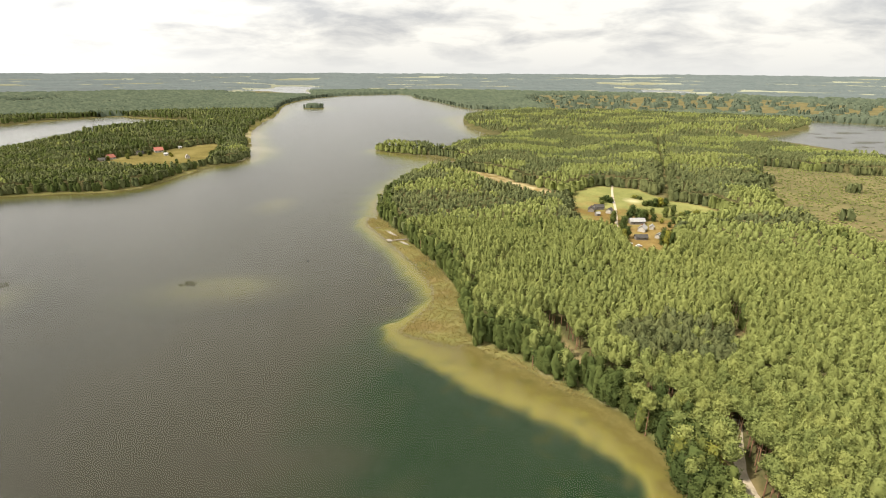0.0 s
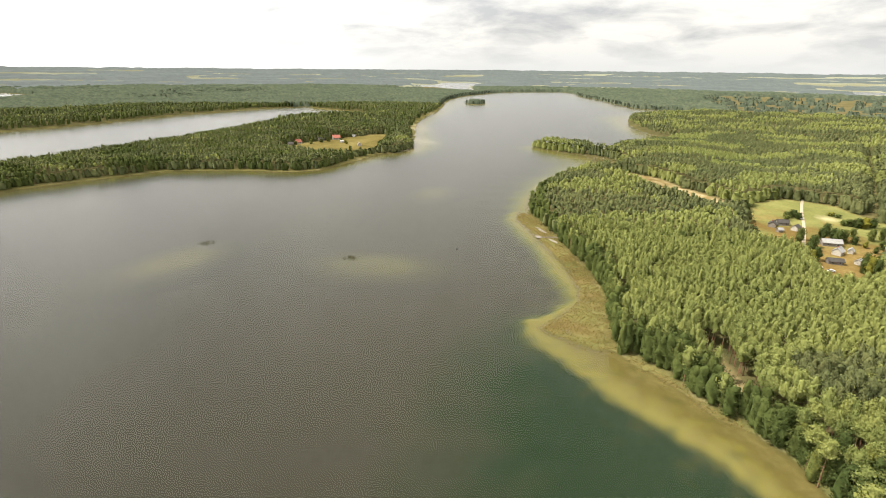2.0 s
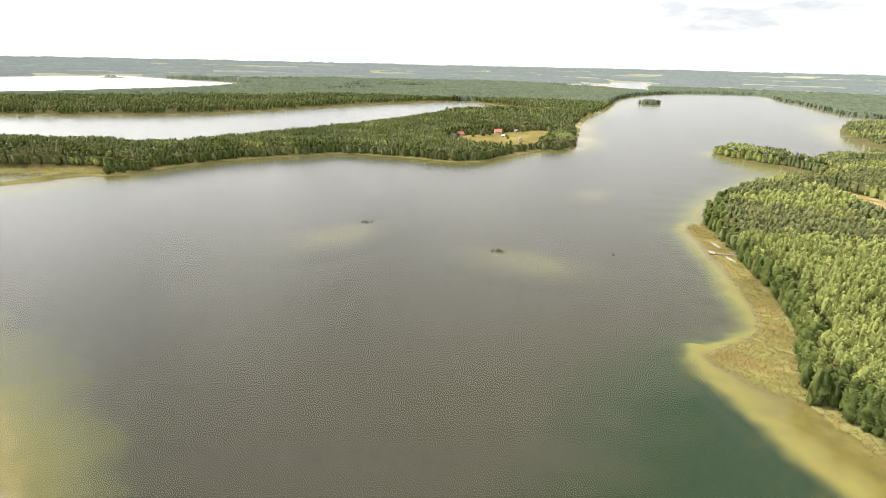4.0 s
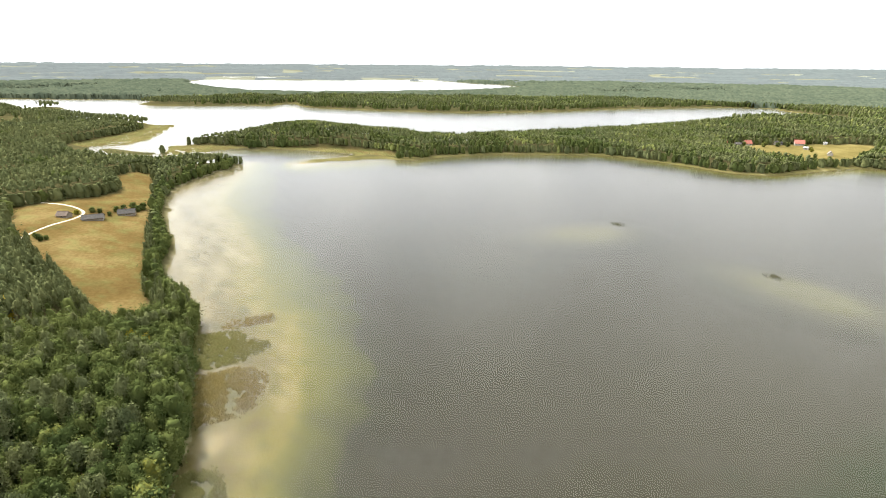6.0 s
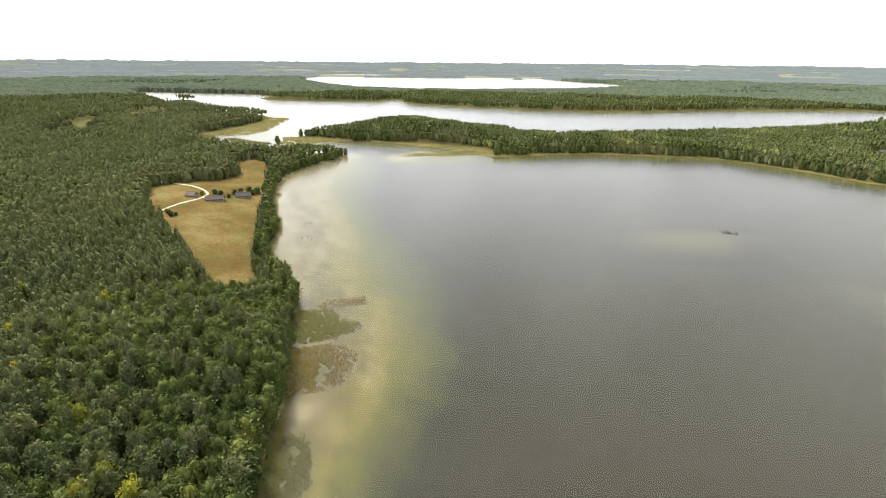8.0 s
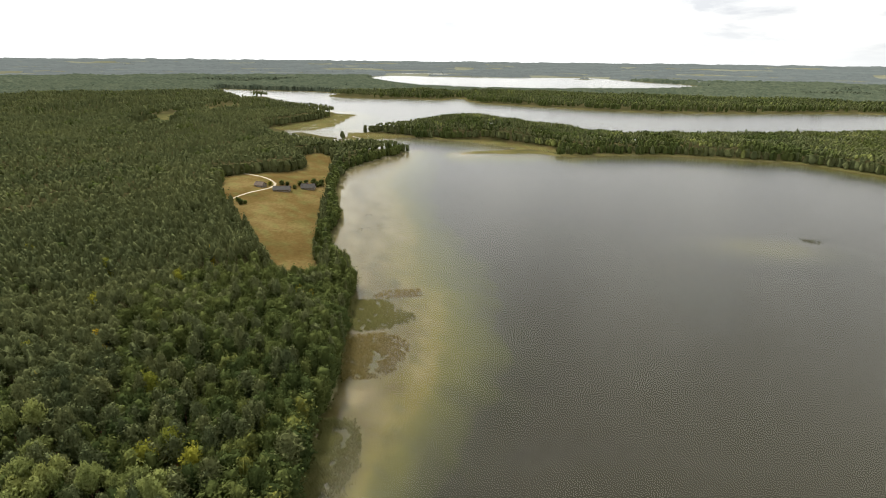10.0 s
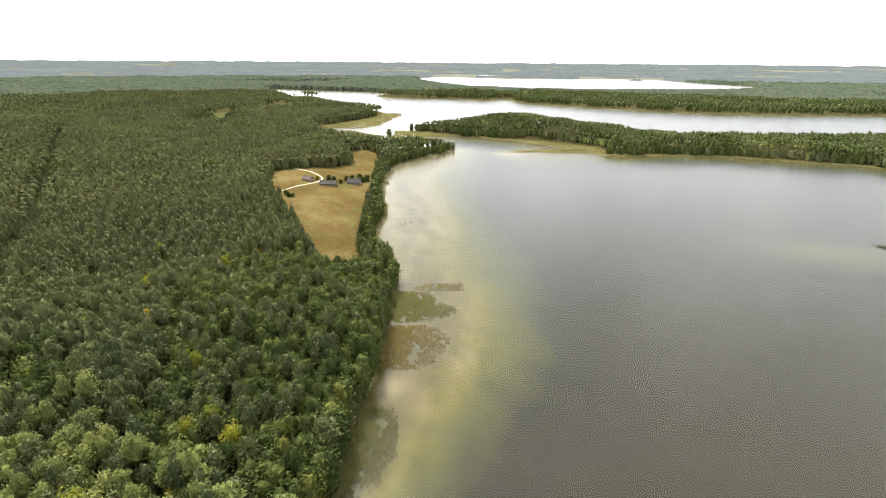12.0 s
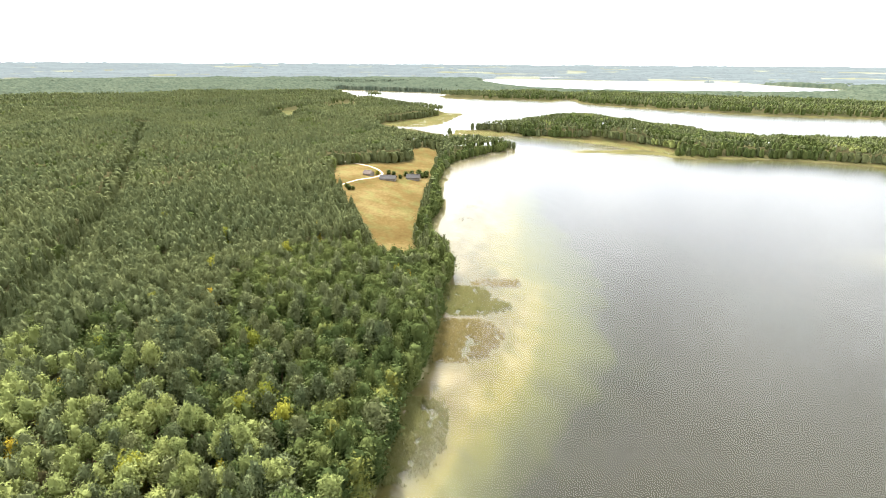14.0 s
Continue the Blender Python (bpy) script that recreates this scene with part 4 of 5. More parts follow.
def build_forest():
    rs = np.random.default_rng(11)
    # near woods
    x, y, z, d = scatter(30, 340, 2.95, rs)
    kd = kinds_at(x, y, d, rs)
    spots = spot_rows(x, y, z, kd, rs)
    kd[(kd == 1) & (d < -7) & (rs.uniform(0, 1, len(x)) < 0.35)] = 8
    spots[:, 4] *= np.where(kd == 1, 1.0, 0.95)
    spots[:, 3] *= np.where(kd == 1, 0.88, 1.0)
    edge = on_edge(x, y, 5.0)
    spots[edge & (x < -40), 3] *= 0.86
    spots[edge, 4] *= 1.25
    strip = (x < -225) & (y > -22)
    spots[strip, 3] *= 0.72
    # trees of their own: the stretches of shore wood that lie nearest
    east = (x > 20) & (x < 175) & (y > 95) & (y < 190)
    west = (x > -215) & (x < -70) & (y > -120) & (y < 5)
    rank = np.where(east, np.hypot(x - 75, y - 120), np.hypot(x + 105, y + 35))
    for species, name, cat, label, group in ((0, "pine_tree", "pine", "tall green pine with bare lower trunk in the lakeside wood", "pines of the lakeside wood"),
                                             (1, "broadleaf_tree", "tree", "leafy green broadleaf tree near the lake shore", "broadleaf trees of the lakeside wood"),
                                             (2, "spruce_tree", "spruce", "dark green spruce in the western lakeside wood", "spruces of the lakeside wood")):
        pick = np.where((east | west) & (kd == species))[0]
        pick = pick[np.argsort(rank[pick])][:(230, 230, 170)[species]]
        masters = [tree_thing(name, ("pine", "round", "edge_pine")[species], 100 + 7 * species + k, (PINE_ONE, LEAF_ONE, DARK_ONE)[species]) for k in range(4)]
        for m in masters:
            tagged(m, label, cat, group)
        for n, k in enumerate(pick):
            m = pose(x[k], y[k], z[k], 0, 0, rs.uniform(0, 360))
            src = masters[n % 4]
            ob = src if n < 4 else copy_thing(src, m)
            ob.matrix_basis = m
            ob.scale = (spots[k, 4], spots[k, 4], spots[k, 3])
        kd[pick] = 9
    near = {0: ("pine", PINE, "pine_wood", "dense green pine wood on the lake shore"), 1: ("leaf", LEAF, "broadleaf_wood", "mixed green broadleaf wood along the shore"),
            2: ("pine", DARK, "spruce_wood", "dense dark green spruce and pine wood")}
    for s, (kind, mat, name, label) in near.items():
        close = np.hypot(x, y) < 205
        inner = [crown_mesh(40 + k + 20 * s, kind, 8, 6 if s == 1 else 5, 420 if s == 1 else 210, 0.46 if s == 1 else 0.40, 0.0, 26 if s == 1 else 16) for k in range(12)]
        beyond = [crown_mesh(340 + k + 20 * s, kind, 6, 3, 62, 0.54, 0.05, 12) for k in range(12)]
        outer = [crown_mesh(240 + k + 20 * s, ("edge_pine", "round", "full")[s], 8, 6, 240, 0.40, 0.0, 24) for k in range(8)]
        tagged(new(name, forest_mesh(name, spots[(kd == s) & ~edge & close], inner, mat, rs)), label, "woodland", kind="stuff")
        tagged(new("farther_" + name, forest_mesh("farther_" + name, spots[(kd == s) & ~edge & ~close], beyond, mat, rs)), label, "woodland", kind="stuff")
        tagged(new(name + "_edge", forest_mesh(name + "_edge", spots[(kd == s) & edge], outer, mat, rs)), label, "woodland", kind="stuff")
    tagged(new("trunks", forest_mesh("trunks", spots[(kd < 8) & edge], [trunk_mesh(TALL, 0.16, 3, 0.85)], BARK, rs)), "brown bare trunks along the edge of the wood", "tree trunks", kind="stuff")
    # middle distance
    x, y, z, d = scatter(340, 900, 4.3, rs)
    kd = kinds_at(x, y, d, rs)
    spots = spot_rows(x, y, z, kd, rs)
    spots[:, 4] *= np.where(kd == 1, 1.06, 1.24)
    spots[:, 3] = (1 + (spots[:, 3] - 1) * 0.75) * np.where((x < -280) & (y > -60), 0.80, 0.88)
    edge = on_edge(x, y, 6.0)
    spots[edge, 4] *= 1.6
    spots[edge, 3] *= 0.72
    for s, (kind, mat, name, label) in near.items():
        tagged(new("mid_" + name, forest_mesh("mid_" + name, spots[(kd == s) & ~edge], [crown_mesh(60 + k + 20 * s, kind, 5, 2, 7, 0.8, 0.2, 8, 0.35) for k in range(18)], mat, rs)),
               "unbroken green woodland round the lake", "woodland", kind="stuff")
        tagged(new("mid_" + name + "_edge", forest_mesh("mid_" + name + "_edge", spots[(kd == s) & edge], [crown_mesh(160 + k + 20 * s, "round", 6, 3, 30, 0.7, 0.0, 12, 0.35) for k in range(8)], mat, rs)),
               "green trees along the edge of the woodland", "woodland", kind="stuff")
    # far: a closed canopy, with single trees along its edges
    x, y, z, d = scatter(900, 1500, 7.0, rs)
    kd = kinds_at(x, y, d, rs)
    spots = spot_rows(x, y, z, kd, rs)
    spots[:, 4] *= 1.85
    spots[:, 3] *= 0.85
    for s, (kind, mat, name, label) in near.items():
        tagged(new("far_" + name, forest_mesh("far_" + name, spots[kd == s], [crown_mesh(180 + k + 20 * s, "round" if s == 1 else "edge_pine", 5, 2, 0, 0.8, 0.15, 8, 0.3) for k in range(14)], mat, rs)),
               "green woodland beyond the lake", "woodland", kind="stuff")
    x, y, z, d = scatter(1500, 2300, 8.0, rs)
    edge = on_edge(x, y, 10.0)
    spots = spot_rows(x[edge], y[edge], z[edge], kinds_at(x[edge], y[edge], d[edge], rs), rs)
    spots[:, 4] *= 1.6
    spots[:, 3] *= 0.85
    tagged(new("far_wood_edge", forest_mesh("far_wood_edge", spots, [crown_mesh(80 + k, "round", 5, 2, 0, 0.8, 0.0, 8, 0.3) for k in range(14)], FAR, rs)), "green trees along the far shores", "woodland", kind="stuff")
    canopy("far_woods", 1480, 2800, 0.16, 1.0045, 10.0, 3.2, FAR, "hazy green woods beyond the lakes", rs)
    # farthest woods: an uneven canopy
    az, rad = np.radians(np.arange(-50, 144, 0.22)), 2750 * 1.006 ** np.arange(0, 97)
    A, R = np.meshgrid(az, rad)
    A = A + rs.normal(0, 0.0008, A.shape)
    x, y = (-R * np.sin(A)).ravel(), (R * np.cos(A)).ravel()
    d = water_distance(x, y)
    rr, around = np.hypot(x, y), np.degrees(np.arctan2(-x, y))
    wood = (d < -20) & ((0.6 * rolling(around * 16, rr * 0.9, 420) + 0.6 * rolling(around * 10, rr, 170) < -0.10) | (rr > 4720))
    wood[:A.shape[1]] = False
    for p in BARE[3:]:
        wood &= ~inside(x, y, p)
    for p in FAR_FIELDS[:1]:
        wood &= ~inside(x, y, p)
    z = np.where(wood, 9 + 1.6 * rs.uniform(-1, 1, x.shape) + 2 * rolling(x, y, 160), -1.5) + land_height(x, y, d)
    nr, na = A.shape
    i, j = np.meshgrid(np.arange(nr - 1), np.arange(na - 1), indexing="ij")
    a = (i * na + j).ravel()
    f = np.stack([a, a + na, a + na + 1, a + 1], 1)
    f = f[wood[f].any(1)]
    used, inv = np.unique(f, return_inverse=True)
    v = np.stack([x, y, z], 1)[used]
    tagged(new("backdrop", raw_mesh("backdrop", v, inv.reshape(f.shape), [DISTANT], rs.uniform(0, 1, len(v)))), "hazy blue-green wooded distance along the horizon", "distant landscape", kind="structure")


build_forest()


# low scrub on the bog
def build_scrub():
    rs = np.random.default_rng(5)
    p = np.array(BOG, float)
    x, y = rs.uniform(p[:, 0].min(), p[:, 0].max(), 4500), rs.uniform(p[:, 1].min(), p[:, 1].max(), 4500)
    k = inside(x, y, BOG)
    x, y = x[k], y[k]
    h = np.clip(0.05 + 0.03 * rolling(x, y, 70) + rs.normal(0, 0.02, len(x)), 0.03, 0.14)
    spots = np.stack([x, y, height_at(x, y), h, rs.uniform(0.5, 1.0, len(x)), rs.uniform(0, 1, len(x))], 1)
    tagged(new("bog_scrub", forest_mesh("bog_scrub", spots, [crown_mesh(300 + k, "leaf", 5, 2, 0, 1.0, 0.2, 6) for k in range(6)], PINE, rs)), "low olive scrub on a boggy clearing", "scrub", kind="stuff")


build_scrub()


# ------------------------------------------------------------ buildings
def thing(name, x, y, turn, label, category, group="", dz=0.0):
    root = new(name)
    root.matrix_basis = pose(x, y, float(height_at(x, y)[0]) + dz, 0, 0, turn)
    return tagged(root, label, category, group)


def prism(bm, x0, x1, w, z0, z1, z2):
    """Walls with gable ends along x."""
    v = [bm.verts.new(p) for p in ((x0, -w, z0), (x0, w, z0), (x0, w, z1), (x0, 0, z2), (x0, -w, z1), (x1, -w, z0), (x1, w, z0), (x1, w, z1), (x1, 0, z2), (x1, -w, z1))]
    for f in ((0, 4, 3, 2, 1), (5, 6, 7, 8, 9), (0, 1, 6, 5), (1, 2, 7, 6), (2, 3, 8, 7), (3, 4, 9, 8), (4, 0, 5, 9)):
        bm.faces.new([v[k] for k in f])
    bmesh.ops.recalc_face_normals(bm, faces=bm.faces)
    return bm


def slope(bm, L, w, z1, z2, side, over=0.45, t=0.14):
    """One roof slope as a slab with eaves."""
    dz = (z2 - z1) / w
    y0, y1 = side * 0.02, side * (w + over)
    a, b = z2 + 0.04, z1 - dz * over + 0.04
    x = L / 2 + over
    v = [bm.verts.new(p) for p in ((-x, y0, a), (x, y0, a), (x, y1, b), (-x, y1, b), (-x, y0, a + t), (x, y0, a + t), (x, y1, b + t), (-x, y1, b + t))]
    for f in ((0, 1, 2, 3), (4, 7, 6, 5), (0, 4, 5, 1), (1, 5, 6, 2), (2, 6, 7, 3), (3, 7, 4, 0)):
        bm.faces.new([v[k] for k in f])
    bmesh.ops.recalc_face_normals(bm, faces=bm.faces)
    return bm


def gable_house(name, x, y, turn, L, W, eave, ridge, wall, roof, label, category, windows=2, chimney=False, group=""):
    root = thing(name, x, y, turn, label, category, group)
    L, W = 0.82 * L, 0.82 * W
    eave, ridge = 0.92 * eave, 0.92 * eave + 0.74 * (ridge - eave)
    w = W / 2
    part("wall", prism(bmesh.new(), -L / 2, L / 2, w, -0.4, eave, ridge), wall, root)
    for side in (1, -1):
        part("roof_slope", slope(bmesh.new(), L, w, eave, ridge, side), roof, root)
    part("ridge_cap", box(bmesh.new(), -L / 2 - 0.5, L / 2 + 0.5, -0.16, 0.16, ridge + 0.12, ridge + 0.24, 0.03), roof, root)
    for side in (1, -1):
        for k in range(windows):
            cx = -L / 2 + L * (k + 0.5) / windows + 0.2
            win = part("window", box(bmesh.new(), cx - 0.55, cx + 0.55, side * w - 0.05, side * w + 0.05, 0.65, min(2.0, eave - 0.15)), WHITE_PAINT, root)
            part("pane", box(bmesh.new(), cx - 0.45, cx + 0.45, side * w - 0.07, side * w + 0.07, 0.75, min(1.9, eave - 0.25)), DARK_GLASS, win)
    part("door", box(bmesh.new(), L * 0.12, L * 0.12 + 0.95, -w - 0.06, -w + 0.04, -0.1, min(1.95, eave - 0.1)), OLD_WOOD, root)
    if chimney:
        c = part("chimney", box(bmesh.new(), -0.9, -0.3, 0.1, 0.7, ridge - 0.8, ridge + 0.8, 0.04), RED_ROOF, root)
        part("chimney_cap", box(bmesh.new(), -0.97, -0.23, 0.03, 0.77, ridge + 0.8, ridge + 0.9), GREY_ROOF, c)
    return root


BARNS = "farm buildings of the lakeside meadow"
gable_house("barn", -379, -63.5, 60, 8.0, 6.0, 1.7, 4.2, OLD_WOOD, plain("brown_shingle_roof", (0.055, 0.040, 0.030), (0.12, 0.088, 0.065), 1.2, 0.95), "weathered brown wooden barn beside a sandy track", "barn", 1, group=BARNS)
gable_house("barn", -369, -47.5, 84, 13.5, 7.0, 1.6, 4.0, OLD_WOOD, GREY_ROOF, "long low wooden barn with grey sheet roof", "barn", 2, group=BARNS)
gable_house("farmhouse", -379.5, -30.5, 82, 11.5, 6.6, 1.9, 4.6, OLD_WOOD, GREY_ROOF, "grey-roofed wooden farmhouse in a dry meadow", "house", 3, True, BARNS)
gable_house("bathhouse", -464, -16, 40, 4.5, 3.6, 2.1, 3.6, OLD_WOOD, PALE_ROOF, "small pale-roofed hut at the lakeside trees", "hut", 1)

HAMLET = "houses of the forest hamlet"
gable_house("long_barn", 143, 366, 2, 13.0, 6.5, 2.6, 5.0, OLD_WOOD, PALE_ROOF, "long barn with pale corrugated roof in a forest clearing", "barn", 2, group=HAMLET)
gable_house("farmhouse", 141, 348.5, 55, 7.5, 6.0, 2.6, 5.4, PALE_WALL, PALE_ROOF, "pale farmhouse with steep light roof", "house", 2, True, HAMLET)
gable_house("shed", 149.5, 353.5, 65, 4.2, 3.4, 2.2, 3.9, PALE_WALL, PALE_ROOF, "small pale shed beside the farmhouse", "shed", 1, group=HAMLET)
gable_house("low_barn", 133, 329.5, 2, 9.5, 5.2, 2.2, 3.9, OLD_WOOD, GREY_ROOF, "low grey wooden barn on dry grass", "barn", 2, group=HAMLET)
gable_house("shed", 146.5, 333.5, 50, 5.0, 4.2, 2.2, 4.2, PALE_WALL, PALE_ROOF, "white-roofed shed at the yard's edge", "shed", 1, group=HAMLET)
gable_house("cottage", 118.5, 399.5, 70, 7.0, 5.5, 2.5, 4.9, OLD_WOOD, GREY_ROOF, "old grey wooden cottage beside the lane", "house", 2, True, HAMLET)
gable_house("cottage", 126, 405, 5, 9.0, 5.0, 2.4, 4.6, OLD_WOOD, GREY_ROOF, "low wooden outbuilding closing the farmyard", "outbuilding", 2, group=HAMLET)
gable_house("cottage", 131.5, 394.5, 55, 6.5, 5.0, 2.4, 4.6, PALE_WALL, GREY_ROOF, "pale cottage with weathered grey roof", "house", 2, group=HAMLET)
gable_house("shed", 120, 387, 20, 4.0, 3.2, 2.0, 3.4, OLD_WOOD, PALE_ROOF, "tumbledown wooden shed with light roof", "shed", 1, group=HAMLET)

RED = "red-roofed holiday houses"
gable_house("holiday_house", -434, 625, 30, 9, 7, 2.8, 6.0, PALE_WALL, RED_ROOF, "small white holiday house with a red roof at the wood's edge", "house", 2, group=RED)
gable_house("holiday_house", -419, 648, 70, 11, 8, 2.8, 7.5, PALE_WALL, RED_ROOF, "holiday house with a steep red roof", "house", 2, True, RED)
gable_house("holiday_house", -420, 632, 20, 9, 6, 2.6, 5.2, OLD_WOOD, GREY_ROOF, "low brown wooden holiday house between red-roofed ones", "house", 2, group=RED)
gable_house("holiday_house", -404, 687, 60, 10, 7, 2.6, 5.8, OLD_WOOD, GREY_ROOF, "brown wooden holiday house at the meadow's edge", "house", 2, group=RED)
gable_house("holiday_house", -388, 704, 40, 13, 9, 2.8, 7.8, PALE_WALL, RED_ROOF, "large holiday house with a red tiled roof", "house", 3, True, RED)
gable_house("holiday_hut", -366, 681, 10, 6, 5, 2.3, 4.2, PALE_WALL, PALE_ROOF, "pale garden hut among bushes", "hut", 1, group=RED)
gable_house("holiday_hut", -370, 727, 30, 4.5, 4, 2.2, 3.8, WHITE_PAINT, PALE_ROOF, "small white hut on the meadow's far side", "hut", 1, group=RED)
gable_house("boathouse", -328, 660, 120, 8, 6, 2.6, 6.2, PALE_WALL, OLD_WOOD, "pale boathouse near the water with dark gable", "boathouse", 1, group=RED)

# far villages
rsv = np.random.default_rng(3)
first = gable_house("village_house", 370, 1356, 20, 12, 8, 3.0, 6.5, PALE_WALL, GREY_ROOF, "far pale village house among fields", "house", 2, group="houses of the far village")
for vx, vy in ((385, 1342), (421, 1398), (445, 1410), (736, 1431), (782, 1459), (841, 1492), (985, 1300), (1039, 1341), (605, 1453), (552, 2544), (624, 2682), (287, 2321), (466, 812), (480, 815), (-1314, -300), (-1274, -285), (-1420, -318), (-910, -278)):
    copy_thing(first, pose(vx, vy, float(height_at(vx, vy)[0]), 0, 0, rsv.uniform(0, 180)))


def vehicle(x, y, turn, mat, label):
    root = thing("car", x, y, turn, label, "car")
    bm = box(bmesh.new(), -2.1, 2.1, -0.85, 0.85, 0.35, 0.95, 0.12)
    part("body", bm, mat, root)
    bm = box(bmesh.new(), -1.5, 0.9, -0.75, 0.75, 0.95, 1.45, 0.2)
    part("cabin", bm, DARK_GLASS, root)
    part("car_roof", box(bmesh.new(), -1.2, 0.6, -0.65, 0.65, 1.44, 1.5), mat, root)
    for a in (-1.3, 1.3):
        for b in (-0.8, 0.8):
            bm = bmesh.new()
            bmesh.ops.create_cone(bm, cap_ends=True, segments=14, radius1=0.34, radius2=0.34, depth=0.22, matrix=pose(a, b, 0.34, 90))
            part("wheel", bm, DARK_GLASS, root)


vehicle(121.5, 317, 40, WHITE_PAINT, "white car parked on the dry grass")
vehicle(126, 313.5, 20, WHITE_PAINT, "white car parked beside another in the yard")
vehicle(143, 424, 95, WHITE_PAINT, "white car standing on the dusty lane")


# ------------------------------------------------------------ lanes
def lane(name, pts, width, label):
    p = np.array(pts, float)
    for _ in range(2):
        q = [p[0]]
        for a, b in zip(p[:-1], p[1:]):
            q += [0.75 * a + 0.25 * b, 0.25 * a + 0.75 * b]
        p = np.array(q + [p[-1]])
    fine = []
    for a, b in zip(p[:-1], p[1:]):
        n = max(1, int(np.hypot(*(b - a)) / 2.0))
        fine += [a + (b - a) * k / n for k in range(n)]
    p = np.array(fine + [p[-1]])
    tan = np.gradient(p, axis=0)
    tan /= np.linalg.norm(tan, axis=1, keepdims=True)
    nor = np.stack([-tan[:, 1], tan[:, 0]], 1)
    V = []
    for off in (-0.5, -0.2, 0.2, 0.5):
        e = p + nor * width * (off + np.sign(off) * 0.08 * rolling(p[:, 0], p[:, 1], 9)[:, None])
        V.append(np.stack([e[:, 0], e[:, 1], height_at(e[:, 0], e[:, 1]) + (0.16 if abs(off) < 0.3 else 0.05)], 1))
    n = len(p)
    F = [(c * n + k, c * n + k + 1, (c + 1) * n + k + 1, (c + 1) * n + k) for c in range(3) for k in range(n - 1)]
    tagged(new(name, raw_mesh(name, np.concatenate(V), F, [TRACK], smooth=True)), label, "road", kind="structure")


lane("road_meadow", [(-300, -84), (-342, -76), (-363, -65), (-376, -56), (-391, -54), (-411, -65), (-431, -85), (-445, -100)], 1.8, "pale sandy track across a dry meadow")
lane("road_hamlet", [(168, 500), (159, 478), (148, 440), (140, 405), (126, 358), (118, 330)], 2.0, "pale dusty lane into the hamlet")
lane("road_forest", [(84, 90), (84, 110), (85, 116), (88, 124), (96, 140)], 3.0, "white sandy forest road")
lane("path_shore", [(-117, -6.2), (-112, -8.2), (-106, -10.4), (-102, -11.8)], 0.9, "narrow trodden path along the shore")


# ------------------------------------------------------------ jetty, boats, buoy
def jetty():
    root = thing("jetty", 0, 0, 0, "grey wooden jetty with an end platform over shallow water", "jetty", dz=-float(height_at(0, 0)[0]))
    a, b = Vector((-22.5, 335.5, 0.55)), Vector((-35, 331.5, 0.55))
    way = (b - a).normalized()
    ang = math.degrees(math.atan2(way.y, way.x))
    n = 40
    me = None
    for k in range(n):
        c = a + (b - a) * (k + 0.5) / n
        if me is None:
            me = part("plank", box(bmesh.new(), -0.14, 0.14, -0.8, 0.8, -0.03, 0.03), OLD_WOOD, root)
            ob = me
        else:
            ob = new("plank", me.data)
            ob.parent = root
        ob.matrix_basis = pose(c.x, c.y, c.z, 0, 0, ang)
    plat = part("platform", box(bmesh.new(), -1.6, 1.6, -4.0, 1.2, -0.06, 0.06, 0.02), OLD_WOOD, root, "weathered end platform")
    plat.matrix_basis = pose(b.x - 1.0, b.y - 1.2, 0.56, 0, 0, ang)
    post = None
    for k in range(6):
        for sd in (-0.7, 0.7):
            c = a + (b - a) * (k + 0.3) / 6 + Vector((-way.y, way.x, 0)) * sd
            if post is None:
                bm = bmesh.new()
                bmesh.ops.create_cone(bm, cap_ends=True, segments=8, radius1=0.09, radius2=0.08, depth=2.6)
                post = part("post", bm, OLD_WOOD, root)
                ob = post
            else:
                ob = new("post", post.data)
                ob.parent = root
            ob.location = (c.x, c.y, -0.4)


def rowing_boat():
    root = new("rowing_boat")
    st = [(-2.1, 0.50, 0.0), (-1.2, 0.68, -0.12), (0.2, 0.70, -0.14), (1.3, 0.48, -0.06), (2.2, 0.04, 0.12)]
    bm = bmesh.new()
    rows = []
    for x, w, k in st:
        rows.append([bm.verts.new(p) for p in ((x, -w, 0.45), (x, -w * 0.75, k + 0.05), (x, 0, k), (x, w * 0.75, k + 0.05), (x, w, 0.45))])
    for r0, r1 in zip(rows[:-1], rows[1:]):
        for k in range(4):
            bm.faces.new((r0[k], r1[k], r1[k + 1], r0[k + 1]))
    bm.faces.new(rows[0])
    bmesh.ops.recalc_face_normals(bm, faces=bm.faces)
    bmesh.ops.solidify(bm, geom=bm.faces[:], thickness=0.05)
    part("hull", bm, PALE_WALL, root)
    for x in (-1.2, 0.3):
        part("thwart", box(bmesh.new(), x - 0.13, x + 0.13, -0.6, 0.6, 0.26, 0.30), OLD_WOOD, root)
    return tagged(root, "pale rowing boat moored along the reedy shore", "boat", "rowing boats by the jetty")


jetty()
boat = rowing_boat()
spots = ((-39.5, 352.5, 150), (-37.5, 349.5, 148), (-36, 347, 152), (-34.5, 344.5, 150), (-27.5, 328.5, 145), (-26, 326.3, 150), (-24.7, 324.4, 148))
for k, (bx, by, bt) in enumerate(spots):
    m = pose(bx, by, 0.02, 0, 0, bt)
    (boat if k == 0 else copy_thing(boat, m)).matrix_basis = m

